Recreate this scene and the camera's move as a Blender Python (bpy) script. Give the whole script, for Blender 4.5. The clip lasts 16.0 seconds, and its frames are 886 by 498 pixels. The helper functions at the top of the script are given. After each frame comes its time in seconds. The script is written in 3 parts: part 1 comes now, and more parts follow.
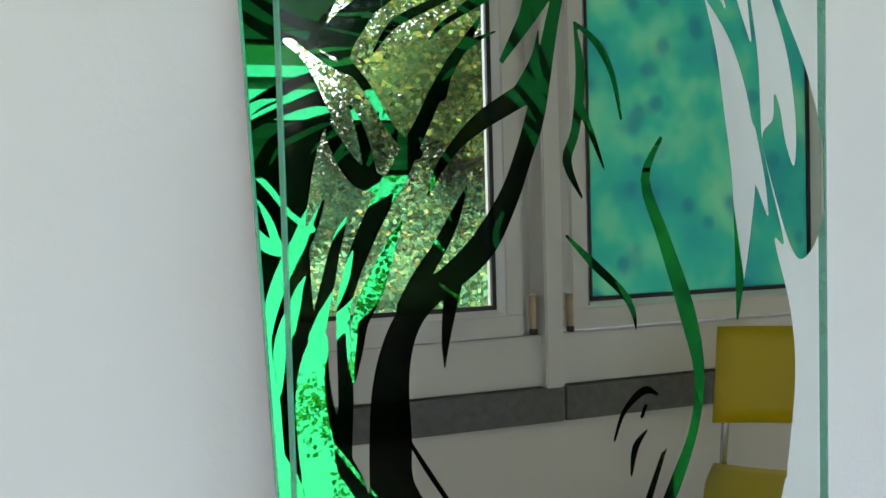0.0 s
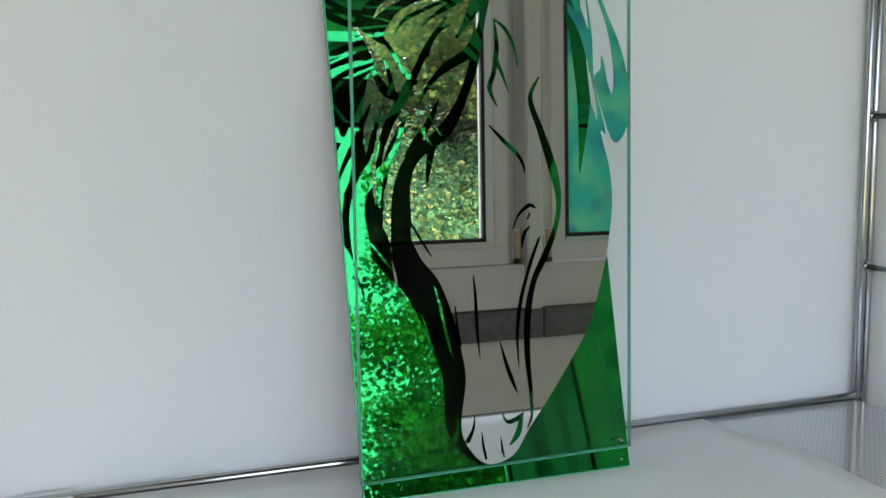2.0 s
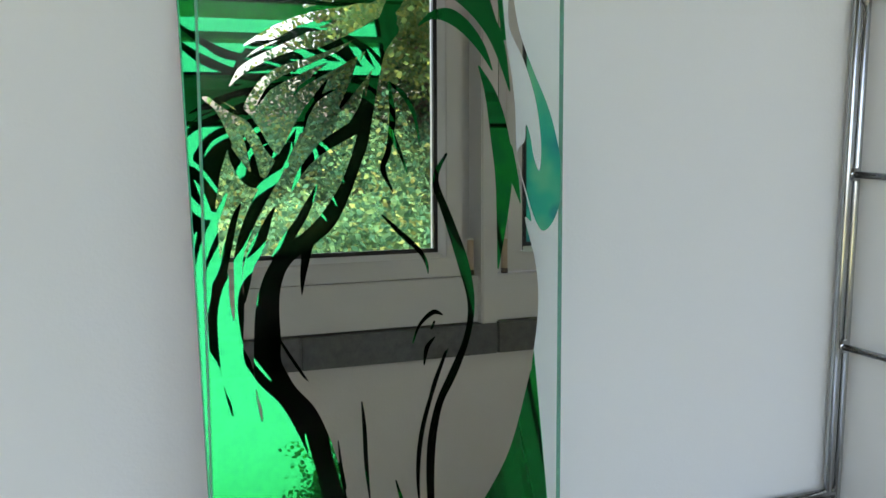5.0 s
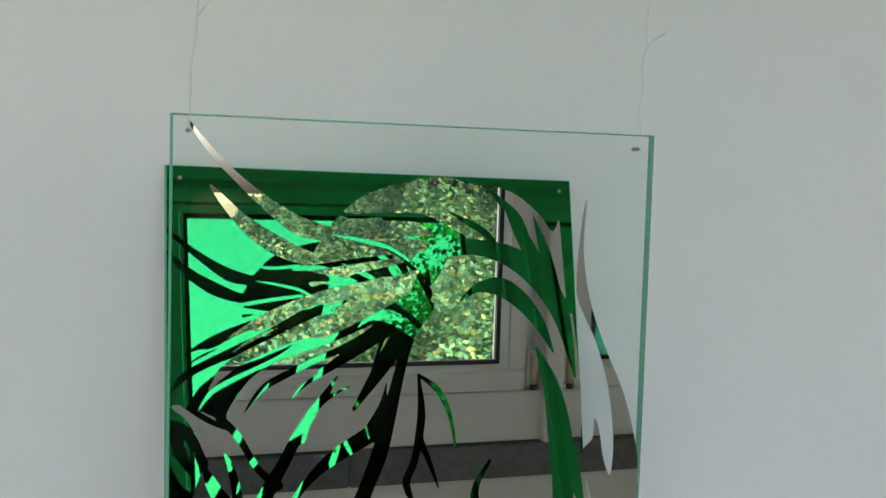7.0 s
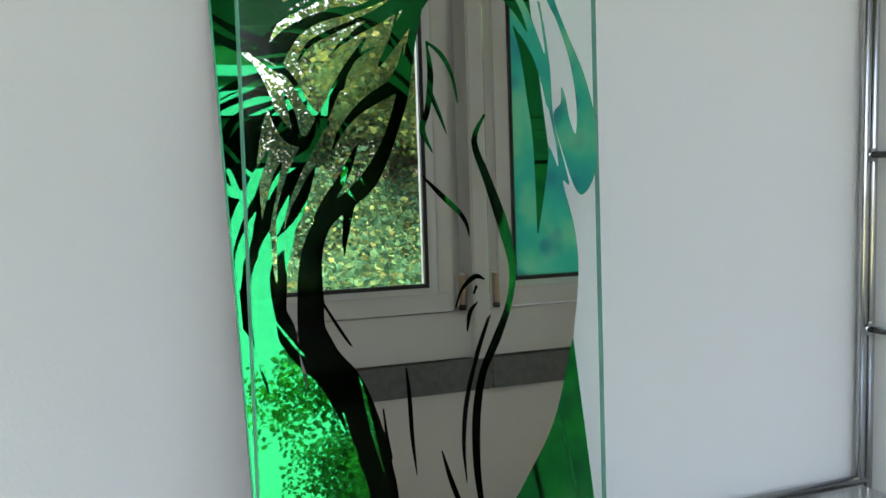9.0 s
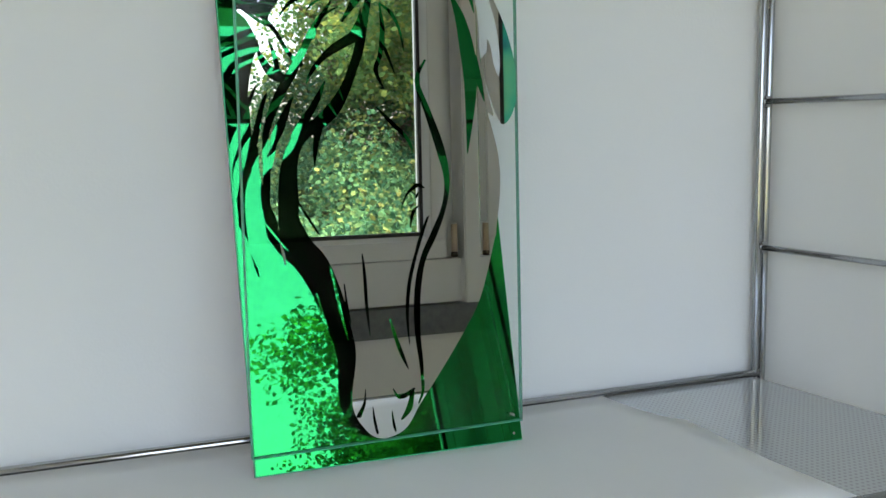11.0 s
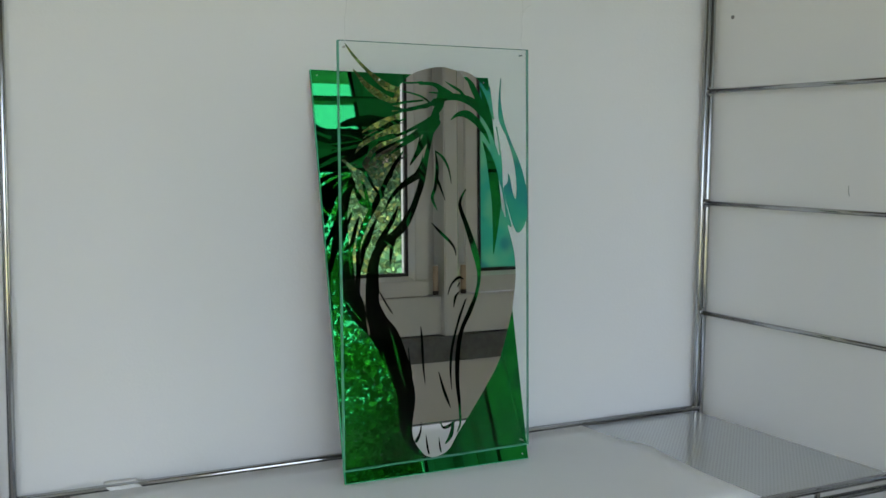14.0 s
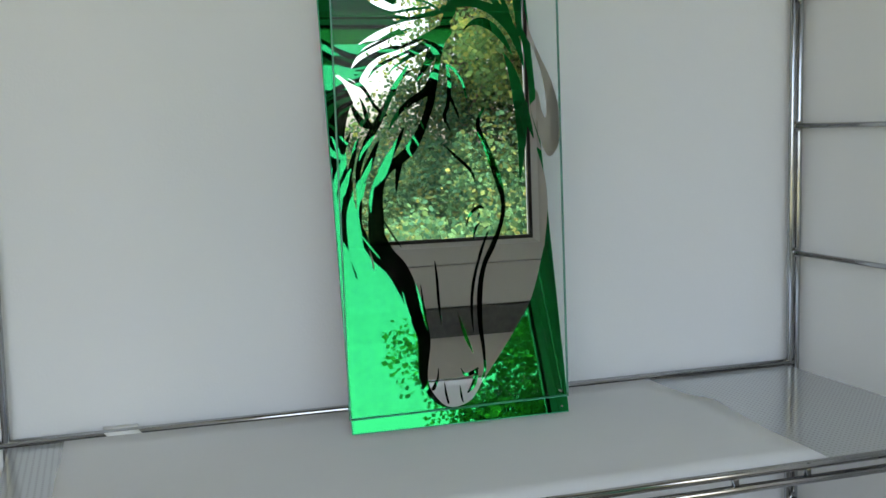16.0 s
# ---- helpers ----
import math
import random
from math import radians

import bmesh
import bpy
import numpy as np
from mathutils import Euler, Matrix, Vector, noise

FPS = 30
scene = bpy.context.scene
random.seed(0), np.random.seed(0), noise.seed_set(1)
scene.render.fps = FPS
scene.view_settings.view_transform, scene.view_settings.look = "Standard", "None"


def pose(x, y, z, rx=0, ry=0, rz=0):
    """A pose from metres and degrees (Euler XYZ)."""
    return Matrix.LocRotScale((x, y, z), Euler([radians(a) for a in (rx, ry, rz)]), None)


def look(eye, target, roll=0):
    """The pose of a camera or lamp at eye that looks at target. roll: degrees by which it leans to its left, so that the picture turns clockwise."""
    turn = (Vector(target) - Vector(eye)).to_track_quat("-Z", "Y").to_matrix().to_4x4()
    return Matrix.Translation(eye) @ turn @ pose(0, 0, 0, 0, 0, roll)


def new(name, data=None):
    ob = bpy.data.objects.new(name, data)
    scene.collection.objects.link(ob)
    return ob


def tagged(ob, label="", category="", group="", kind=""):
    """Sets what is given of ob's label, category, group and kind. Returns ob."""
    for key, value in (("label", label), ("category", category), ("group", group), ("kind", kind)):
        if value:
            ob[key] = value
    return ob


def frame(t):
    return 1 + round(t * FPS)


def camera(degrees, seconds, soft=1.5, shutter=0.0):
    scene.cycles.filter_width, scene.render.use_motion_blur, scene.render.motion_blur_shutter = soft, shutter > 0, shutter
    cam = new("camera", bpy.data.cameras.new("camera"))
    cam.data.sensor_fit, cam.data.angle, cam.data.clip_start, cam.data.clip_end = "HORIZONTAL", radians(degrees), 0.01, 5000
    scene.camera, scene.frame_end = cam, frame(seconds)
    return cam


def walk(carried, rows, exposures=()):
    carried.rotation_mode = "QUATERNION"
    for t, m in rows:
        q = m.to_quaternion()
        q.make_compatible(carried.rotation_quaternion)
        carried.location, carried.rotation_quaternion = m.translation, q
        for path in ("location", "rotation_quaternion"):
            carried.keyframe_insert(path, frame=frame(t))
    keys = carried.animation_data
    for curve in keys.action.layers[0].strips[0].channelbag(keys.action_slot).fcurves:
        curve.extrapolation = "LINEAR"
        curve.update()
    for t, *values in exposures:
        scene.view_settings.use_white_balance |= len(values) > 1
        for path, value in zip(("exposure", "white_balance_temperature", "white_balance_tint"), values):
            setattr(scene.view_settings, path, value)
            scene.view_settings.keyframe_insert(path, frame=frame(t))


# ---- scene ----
# ---------------------------------------------------------------- camera
cam = camera(45.62, 16.0)
PATH = [
    (0.0, pose(0.1946, -0.5209, 0.3308, 85.713, 0.635, -23.620)),
    (0.5, pose(0.1450, -0.5907, 0.3279, 85.953, 0.275, -26.244)),
    (1.0, pose(0.1229, -0.6910, 0.3220, 85.271, 2.040, -24.407)),
    (1.5, pose(0.0887, -0.8251, 0.3004, 84.278, 1.405, -21.417)),
    (2.0, pose(0.0332, -0.9293, 0.2963, 83.792, 0.056, -23.388)),
    (2.5, pose(-0.0177, -1.0120, 0.2873, 84.332, 0.319, -25.526)),
    (3.0, pose(-0.0024, -1.0710, 0.2599, 82.044, -0.138, -26.223)),
    (5.5, pose(0.2085, -0.6715, 0.4273, 82.807, -1.461, -23.805)),
    (6.0, pose(0.2447, -0.5936, 0.4817, 84.110, -3.316, -21.321)),
    (6.5, pose(0.2476, -0.5911, 0.5066, 84.871, -2.610, -20.704)),
    (7.0, pose(0.2370, -0.6374, 0.4970, 85.091, -2.631, -20.868)),
    (7.5, pose(0.2090, -0.6921, 0.4640, 85.358, -2.296, -22.186)),
    (8.0, pose(0.1704, -0.7475, 0.4163, 86.002, -1.791, -24.196)),
    (8.5, pose(0.1412, -0.7650, 0.3680, 86.566, -0.264, -25.928)),
    (9.0, pose(0.1214, -0.7621, 0.3085, 85.626, 0.804, -26.436)),
    (9.5, pose(0.1163, -0.7716, 0.2627, 84.929, 0.388, -27.190)),
    (12.0, pose(-0.0161, -1.1274, 0.3179, 83.494, 0.338, -24.902)),
    (12.5, pose(-0.0838, -1.1706, 0.3506, 84.076, -0.631, -28.221)),
    (13.0, pose(-0.1315, -1.1981, 0.3920, 83.733, -1.261, -28.271)),
    (13.5, pose(-0.1604, -1.2223, 0.3995, 84.003, -0.807, -28.469)),
    (14.0, pose(-0.1694, -1.2556, 0.3866, 84.799, -0.573, -28.275)),
    (14.5, pose(-0.1569, -1.2403, 0.3529, 85.975, 0.080, -28.759)),
    (15.0, pose(-0.0833, -1.2242, 0.3202, 84.803, 1.838, -23.971)),
    (15.5, pose(-0.0035, -1.2133, 0.3172, 84.234, 1.302, -20.389)),
    (16.0, pose(0.0552, -1.2160, 0.3165, 83.746, 1.319, -18.374)),
]

EXPOSE = [(0.0, 2.72, 7950, 8), (1.5, 2.60, 7950, 8), (3.0, 2.45, 7950, 8), (5.5, 2.44, 7950, 8), (7.0, 2.36, 7950, 8), (9.5, 2.50, 7950, 8), (12.0, 2.42, 7950, 8), (14.0, 2.22, 7950, 8), (16.0, 2.22, 7950, 8)]
walk(cam, PATH, EXPOSE)

# ---------------------------------------------------------------- world and sun
WEST_WATTS, EAST_WATTS = 0.95, 2.25
SUN_AZ, SUN_EL = 25.0, 50.0     # degrees: from +y towards +x, and above the horizon
world = bpy.data.worlds.new("sky")
scene.world = world
world.use_nodes = True
wn = world.node_tree.nodes
sky = wn.new("ShaderNodeTexSky")
sky.sky_type = "NISHITA"
sky.sun_disc = False
sky.sun_elevation = radians(SUN_EL)
sky.sun_rotation = radians(SUN_AZ)
sky.dust_density = 7.0
sky.air_density = 0.8
wn["Background"].inputs["Strength"].default_value = 0.35
world.node_tree.links.new(sky.outputs[0], wn["Background"].inputs["Color"])
sun = new("sun", bpy.data.lights.new("sun", "SUN"))
sun.data.energy, sun.data.angle, sun.data.color = 2.6, radians(0.6), (1.0, 0.97, 0.91)
a, e = radians(SUN_AZ), radians(SUN_EL)
sun_dir = Vector((math.sin(a) * math.cos(e), math.cos(a) * math.cos(e), math.sin(e)))
sun.matrix_world = look(sun_dir * 30, (0, 0, 0))


# added fill for sky light, in two made-up unseen openings of the window wall
SIDE_Z0, SIDE_Z1 = -0.12, 1.50
SIDE = ((-1.45, 0.30, WEST_WATTS), (2.70, 4.20, EAST_WATTS))
for xa, xb, watts in SIDE:
    lamp = new("fill_light", bpy.data.lights.new("fill_light", "AREA"))
    lamp.data.shape, lamp.data.size, lamp.data.size_y = "RECTANGLE", xb - xa, SIDE_Z1 - SIDE_Z0
    lamp.data.energy, lamp.data.color = watts, (0.96, 0.98, 1.0)
    lamp.matrix_world = pose((xa + xb) / 2, -2.17, (SIDE_Z0 + SIDE_Z1) / 2, 90, 0, 0)


# ---------------------------------------------------------------- materials
def node(m, kind, **values):
    nd = m.node_tree.nodes.new("ShaderNode" + kind)
    for k, v in values.items():
        nd.inputs[k].default_value = v
    return nd


def material(name, base, rough=0.5, metal=0.0, other=None, scale=8.0, amount=0.5, bump=0.0, bump_scale=200.0, spec=0.5, fine=0.0):
    """A principled material whose colour drifts between base and other at two scales, with fine relief."""
    m = bpy.data.materials.new(name)
    m.use_nodes = True
    links, bsdf = m.node_tree.links, m.node_tree.nodes["Principled BSDF"]
    bsdf.inputs["Base Color"].default_value = (*base, 1)
    bsdf.inputs["Roughness"].default_value = rough
    bsdf.inputs["Metallic"].default_value = metal
    bsdf.inputs["Specular IOR Level"].default_value = spec
    where = m.node_tree.nodes.new("ShaderNodeTexCoord").outputs["Object"]
    if other:
        big = node(m, "TexNoise", Scale=scale, Detail=6.0, Roughness=0.6)
        small = node(m, "TexNoise", Scale=scale * 14, Detail=3.0)
        links.new(where, big.inputs["Vector"])
        links.new(where, small.inputs["Vector"])
        blend = m.node_tree.nodes.new("ShaderNodeMix")
        blend.inputs["Factor"].default_value = fine
        links.new(big.outputs["Fac"], blend.inputs["A"])
        links.new(small.outputs["Fac"], blend.inputs["B"])
        ramp = node(m, "MapRange", **{"From Min": 0.5 - 0.25 / max(amount, 0.05), "From Max": 0.5 + 0.25 / max(amount, 0.05)})
        links.new(blend.outputs["Result"], ramp.inputs["Value"])
        mix = m.node_tree.nodes.new("ShaderNodeMix")
        mix.data_type = "RGBA"
        mix.inputs["A"].default_value, mix.inputs["B"].default_value = (*base, 1), (*other, 1)
        links.new(ramp.outputs["Result"], mix.inputs["Factor"])
        links.new(mix.outputs["Result"], bsdf.inputs["Base Color"])
    if bump:
        grain = node(m, "TexNoise", Scale=bump_scale, Detail=4.0)
        links.new(where, grain.inputs["Vector"])
        relief = node(m, "Bump", Strength=bump, Distance=0.002)
        links.new(grain.outputs["Fac"], relief.inputs["Height"])
        links.new(relief.outputs["Normal"], bsdf.inputs["Normal"])
    return m


WALL = material("wall_paint", (0.79, 0.79, 0.785), 0.7, other=(0.74, 0.74, 0.738), scale=1.5, amount=0.3, bump=0.12, bump_scale=350, spec=0.25)
PANEL = material("panel_white", (0.86, 0.855, 0.84), 0.45, other=(0.82, 0.82, 0.81), scale=3, amount=0.3, bump=0.03, bump_scale=120)
CHROME = material("chrome", (0.54, 0.55, 0.56), 0.16, 1.0, other=(0.38, 0.39, 0.40), scale=30, amount=0.4)
PAPER = material("paper", (0.84, 0.83, 0.81), 0.75, other=(0.78, 0.775, 0.76), scale=9, amount=0.3, bump=0.1, bump_scale=60, spec=0.2)
FRAME = material("window_paint", (0.76, 0.75, 0.72), 0.4, other=(0.69, 0.68, 0.65), scale=6, amount=0.4, bump=0.02, bump_scale=80)
# bead kept whiter than the frame: the daylight it catches is in the paint
LIT_BEAD = material("lit_bead", (0.92, 0.92, 0.91), 0.3, other=(0.82, 0.82, 0.81), scale=20, amount=0.3)
GASKET = material("gasket", (0.012, 0.012, 0.013), 0.5, other=(0.03, 0.03, 0.03), scale=20)
BRASS = material("hinge_cover", (0.62, 0.50, 0.38), 0.35, 0.3, other=(0.5, 0.36, 0.25), scale=40, amount=0.5)
DARK_METAL = material("dark_metal", (0.06, 0.055, 0.05), 0.4, 0.8, other=(0.12, 0.1, 0.09), scale=40)
GRANITE = material("granite", (0.05, 0.053, 0.053), 0.35, other=(0.19, 0.195, 0.19), scale=45, amount=1.0, fine=0.5, bump=0.02, bump_scale=400)
PLASTER = material("plaster", (0.82, 0.79, 0.74), 0.85, other=(0.76, 0.73, 0.68), scale=4, amount=0.5, bump=0.25, bump_scale=180, spec=0.2)
# dimness put into the colour: keeps the ceiling dark in the green mirror
CEILING = material("ceiling_dimmed", (0.22, 0.21, 0.19), 0.8, other=(0.18, 0.175, 0.16), scale=2, amount=0.3, bump=0.1)
FLOOR = material("floor_linoleum", (0.36, 0.335, 0.295), 0.4, other=(0.29, 0.27, 0.235), scale=12, amount=0.6, fine=0.4)
YELLOW = material("yellow_shell", (0.62, 0.47, 0.02), 0.4, other=(0.55, 0.40, 0.015), scale=6, amount=0.4, bump=0.03, bump_scale=150)
THREAD = material("nylon_thread", (0.78, 0.79, 0.78), 0.2, other=(0.6, 0.6, 0.6), scale=60)
SOIL = material("soil", (0.05, 0.06, 0.025), 0.9, other=(0.09, 0.10, 0.035), scale=1.2, amount=0.8, bump=0.4, bump_scale=20)
BARK = material("bark", (0.07, 0.055, 0.04), 0.9, other=(0.13, 0.11, 0.085), scale=9, amount=0.8, bump=0.6, bump_scale=40)
GREEN_EDGE = material("green_edge", (0.01, 0.34, 0.15), 0.25, other=(0.03, 0.52, 0.27), scale=30, amount=0.6)
BACKING = material("film_backing", (0.012, 0.013, 0.013), 0.55, other=(0.02, 0.021, 0.02), scale=25)
PLUG = material("grey_plug", (0.25, 0.25, 0.25), 0.4, other=(0.3, 0.3, 0.3), scale=40)


def mirror_material(name, tint, rough):
    m = bpy.data.materials.new(name)
    m.use_nodes = True
    tree = m.node_tree
    tree.nodes.remove(tree.nodes["Principled BSDF"])
    gloss = node(m, "BsdfGlossy", Roughness=rough)
    spots = node(m, "TexNoise", Scale=26.0, Detail=8.0, Roughness=0.7)
    tree.links.new(tree.nodes.new("ShaderNodeTexCoord").outputs["Object"], spots.inputs["Vector"])
    mix = tree.nodes.new("ShaderNodeMix")
    mix.data_type = "RGBA"
    mix.inputs["A"].default_value = (*tint, 1)
    mix.inputs["B"].default_value = (*[v * 0.9 for v in tint], 1)
    tree.links.new(spots.outputs["Fac"], mix.inputs["Factor"])
    tree.links.new(mix.outputs["Result"], gloss.inputs["Color"])
    tree.links.new(gloss.outputs[0], tree.nodes["Material Output"].inputs["Surface"])
    return m


SILVER = mirror_material("silver_film", (0.85, 0.855, 0.845), 0.0)
GREEN = mirror_material("green_mirror", (0.001, 0.36, 0.095), 0.0)


def glass_material(name, tint, ior=1.25):
    """Clear sheet: straight-through light, with Fresnel gloss on it."""
    m = bpy.data.materials.new(name)
    m.use_nodes = True
    tree = m.node_tree
    tree.nodes.remove(tree.nodes["Principled BSDF"])
    clear = node(m, "BsdfTransparent", Color=(*tint, 1))
    gloss = node(m, "BsdfGlossy", Roughness=0.0)
    fres = node(m, "Fresnel", IOR=ior)
    mix = tree.nodes.new("ShaderNodeMixShader")
    tree.links.new(fres.outputs[0], mix.inputs[0])
    tree.links.new(clear.outputs[0], mix.inputs[1])
    tree.links.new(gloss.outputs[0], mix.inputs[2])
    tree.links.new(mix.outputs[0], tree.nodes["Material Output"].inputs["Surface"])
    return m


def edge_material(name, tone, other, share):
    """Sawn edge of the clear sheet: part see-through, part green scatter."""
    m = material(name, tone, 0.3, other=other, scale=60, amount=0.7, spec=0.3)
    tree = m.node_tree
    clear = node(m, "BsdfTransparent", Color=(0.55, 0.85, 0.75, 1))
    mix = tree.nodes.new("ShaderNodeMixShader")
    mix.inputs[0].default_value = share
    tree.links.new(clear.outputs[0], mix.inputs[1])
    tree.links.new(tree.nodes["Principled BSDF"].outputs[0], mix.inputs[2])
    tree.links.new(mix.outputs[0], tree.nodes["Material Output"].inputs["Surface"])
    return m


EDGE = edge_material("plate_edge", (0.16, 0.40, 0.33), (0.26, 0.50, 0.43), 0.4)
# left and bottom edges: the mirror's green glow is put into their colour
GLOW_EDGE = edge_material("plate_edge_glow", (0.06, 0.42, 0.27), (0.12, 0.54, 0.38), 0.7)
CLEAR = glass_material("clear_acrylic", (0.965, 0.985, 0.975), 1.22)
PANE = glass_material("window_glass", (0.97, 0.98, 0.975))


def leaf_material(name, tones):
    m = bpy.data.materials.new(name)
    m.use_nodes = True
    tree = m.node_tree
    bsdf = tree.nodes["Principled BSDF"]
    geo = tree.nodes.new("ShaderNodeNewGeometry")
    ramp = tree.nodes.new("ShaderNodeValToRGB")
    while len(ramp.color_ramp.elements) < len(tones):
        ramp.color_ramp.elements.new(0.5)
    for i, tone in enumerate(tones):
        ramp.color_ramp.elements[i].position = i / (len(tones) - 1)
        ramp.color_ramp.elements[i].color = (*tone, 1)
    tree.links.new(geo.outputs["Random Per Island"], ramp.inputs[0])
    drift = node(m, "TexNoise", Scale=1.1, Detail=3.0)
    tree.links.new(tree.nodes.new("ShaderNodeTexCoord").outputs["Object"], drift.inputs["Vector"])
    reach = node(m, "MapRange", **{"From Min": 0.32, "From Max": 0.68, "To Min": 0.35, "To Max": 1.5})
    tree.links.new(drift.outputs["Fac"], reach.inputs["Value"])
    tone = tree.nodes.new("ShaderNodeMix")
    tone.data_type, tone.blend_type = "RGBA", "MULTIPLY"
    tone.inputs["Factor"].default_value = 1.0
    tree.links.new(ramp.outputs[0], tone.inputs["A"])
    tree.links.new(reach.outputs["Result"], tone.inputs["B"])
    tree.links.new(tone.outputs["Result"], bsdf.inputs["Base Color"])
    bsdf.inputs["Roughness"].default_value = 0.6
    bsdf.inputs["Specular IOR Level"].default_value = 0.06
    glow = tree.nodes.new("ShaderNodeBsdfTranslucent")
    tree.links.new(tone.outputs["Result"], glow.inputs["Color"])
    mix = node(m, "MixShader")
    mix.inputs[0].default_value = 0.5
    tree.links.new(bsdf.outputs[0], mix.inputs[1])
    tree.links.new(glow.outputs[0], mix.inputs[2])
    tree.links.new(mix.outputs[0], tree.nodes["Material Output"].inputs["Surface"])
    return m


LEAF = leaf_material("hedge_leaf", [(0.026, 0.100, 0.066), (0.034, 0.118, 0.070), (0.044, 0.134, 0.072), (0.056, 0.148, 0.072), (0.074, 0.160, 0.070), (0.150, 0.180, 0.060)])
TREE_LEAF = leaf_material("tree_leaf", [(0.062, 0.165, 0.070), (0.092, 0.200, 0.076), (0.135, 0.230, 0.076), (0.230, 0.265, 0.072)])


# teal patterned film on the second pane: soft blotches and five-petal leaf shapes
def teal_material():
    m = bpy.data.materials.new("teal_film")
    m.use_nodes = True
    tree = m.node_tree
    tree.nodes.remove(tree.nodes["Principled BSDF"])
    where = tree.nodes.new("ShaderNodeTexCoord").outputs["Object"]
    cells = node(m, "TexVoronoi", Scale=13.0)
    cells.feature = "SMOOTH_F1"
    tree.links.new(where, cells.inputs["Vector"])
    cloud = node(m, "TexNoise", Scale=7.0, Detail=2.0)
    tree.links.new(where, cloud.inputs["Vector"])
    ramp = tree.nodes.new("ShaderNodeValToRGB")
    el = ramp.color_ramp.elements
    el[0].position, el[0].color = 0.30, (0.08, 0.35, 0.325, 1)
    el[1].position, el[1].color = 0.66, (0.24, 0.46, 0.34, 1)
    mid = el.new(0.48)
    mid.color = (0.09, 0.40, 0.325, 1)
    tree.links.new(cloud.outputs["Fac"], ramp.inputs[0])
    tone = tree.nodes.new("ShaderNodeMix")
    tone.data_type = "RGBA"
    tone.inputs["B"].default_value = (0.08, 0.22, 0.28, 1)
    tree.links.new(ramp.outputs[0], tone.inputs["A"])
    near = node(m, "MapRange", **{"From Min": 0.34, "From Max": 0.16})
    tree.links.new(cells.outputs["Distance"], near.inputs["Value"])
    half = node(m, "Math")
    half.operation = "MULTIPLY"
    half.inputs[1].default_value = 0.55
    tree.links.new(near.outputs["Result"], half.inputs[0])
    tree.links.new(half.outputs[0], tone.inputs["Factor"])
    milky = tree.nodes.new("ShaderNodeBsdfTranslucent")
    clear = tree.nodes.new("ShaderNodeBsdfTransparent")
    tree.links.new(tone.outputs["Result"], milky.inputs["Color"])
    tree.links.new(tone.outputs["Result"], clear.inputs["Color"])
    mix = tree.nodes.new("ShaderNodeMixShader")
    mix.inputs[0].default_value = 0.22
    tree.links.new(milky.outputs[0], mix.inputs[1])
    tree.links.new(clear.outputs[0], mix.inputs[2])
    tree.links.new(mix.outputs[0], tree.nodes["Material Output"].inputs["Surface"])
    return m


TEAL = teal_material()


# perforated sheet metal of the shelf
def perforated_material():
    m = material("perforated_sheet", (0.57, 0.58, 0.59), 0.10, 0.45, other=(0.52, 0.53, 0.54), scale=6, amount=0.4)
    tree = m.node_tree
    bsdf = tree.nodes["Principled BSDF"]
    where = tree.nodes.new("ShaderNodeTexCoord").outputs["Object"]
    dots = node(m, "TexVoronoi", Scale=165.0, Randomness=0.0)
    tree.links.new(where, dots.inputs["Vector"])
    hole = node(m, "MapRange", **{"From Min": 0.29, "From Max": 0.37})
    tree.links.new(dots.outputs["Distance"], hole.inputs["Value"])
    old = bsdf.inputs["Base Color"].links[0].from_socket
    mix = tree.nodes.new("ShaderNodeMix")
    mix.data_type = "RGBA"
    mix.inputs["A"].default_value = (0.37, 0.375, 0.38, 1)
    tree.links.new(hole.outputs["Result"], mix.inputs["Factor"])
    tree.links.new(old, mix.inputs["B"])
    tree.links.new(mix.outputs["Result"], bsdf.inputs["Base Color"])
    return m


PERFORATED = perforated_material()


# ---------------------------------------------------------------- mesh helpers
def mesh_of(name, bm, mat, smooth=False):
    me = bpy.data.meshes.new(name)
    bmesh.ops.recalc_face_normals(bm, faces=bm.faces)
    bm.to_mesh(me)
    bm.free()
    me.materials.append(mat)
    if smooth:
        for poly in me.polygons:
            poly.use_smooth = True
    return me


def part(name, bm, mat, parent=None, label="", smooth=False, at=None):
    ob = new(name, mesh_of(name, bm, mat, smooth))
    if parent:
        ob.parent = parent
    if at is not None:
        ob.matrix_basis = at
    if label:
        tagged(ob, label)
    return ob


def thing(name, label, category, at=None, group="", kind=""):
    ob = new(name)
    ob.empty_display_size = 0.05
    if at is not None:
        ob.matrix_basis = at
    return tagged(ob, label, category, group, kind)


def box(lo, hi, bevel=0.0, bm=None):
    bm = bm or bmesh.new()
    lo, hi = Vector(lo), Vector(hi)
    made = bmesh.ops.create_cube(bm, size=1.0)["verts"]
    for v in made:
        v.co = Vector([lo[i] + (v.co[i] + 0.5) * (hi[i] - lo[i]) for i in range(3)])
    if bevel:
        edges = list({ed for v in made for ed in v.link_edges})
        bmesh.ops.bevel(bm, geom=edges, offset=bevel, segments=2, affect="EDGES")
    return bm


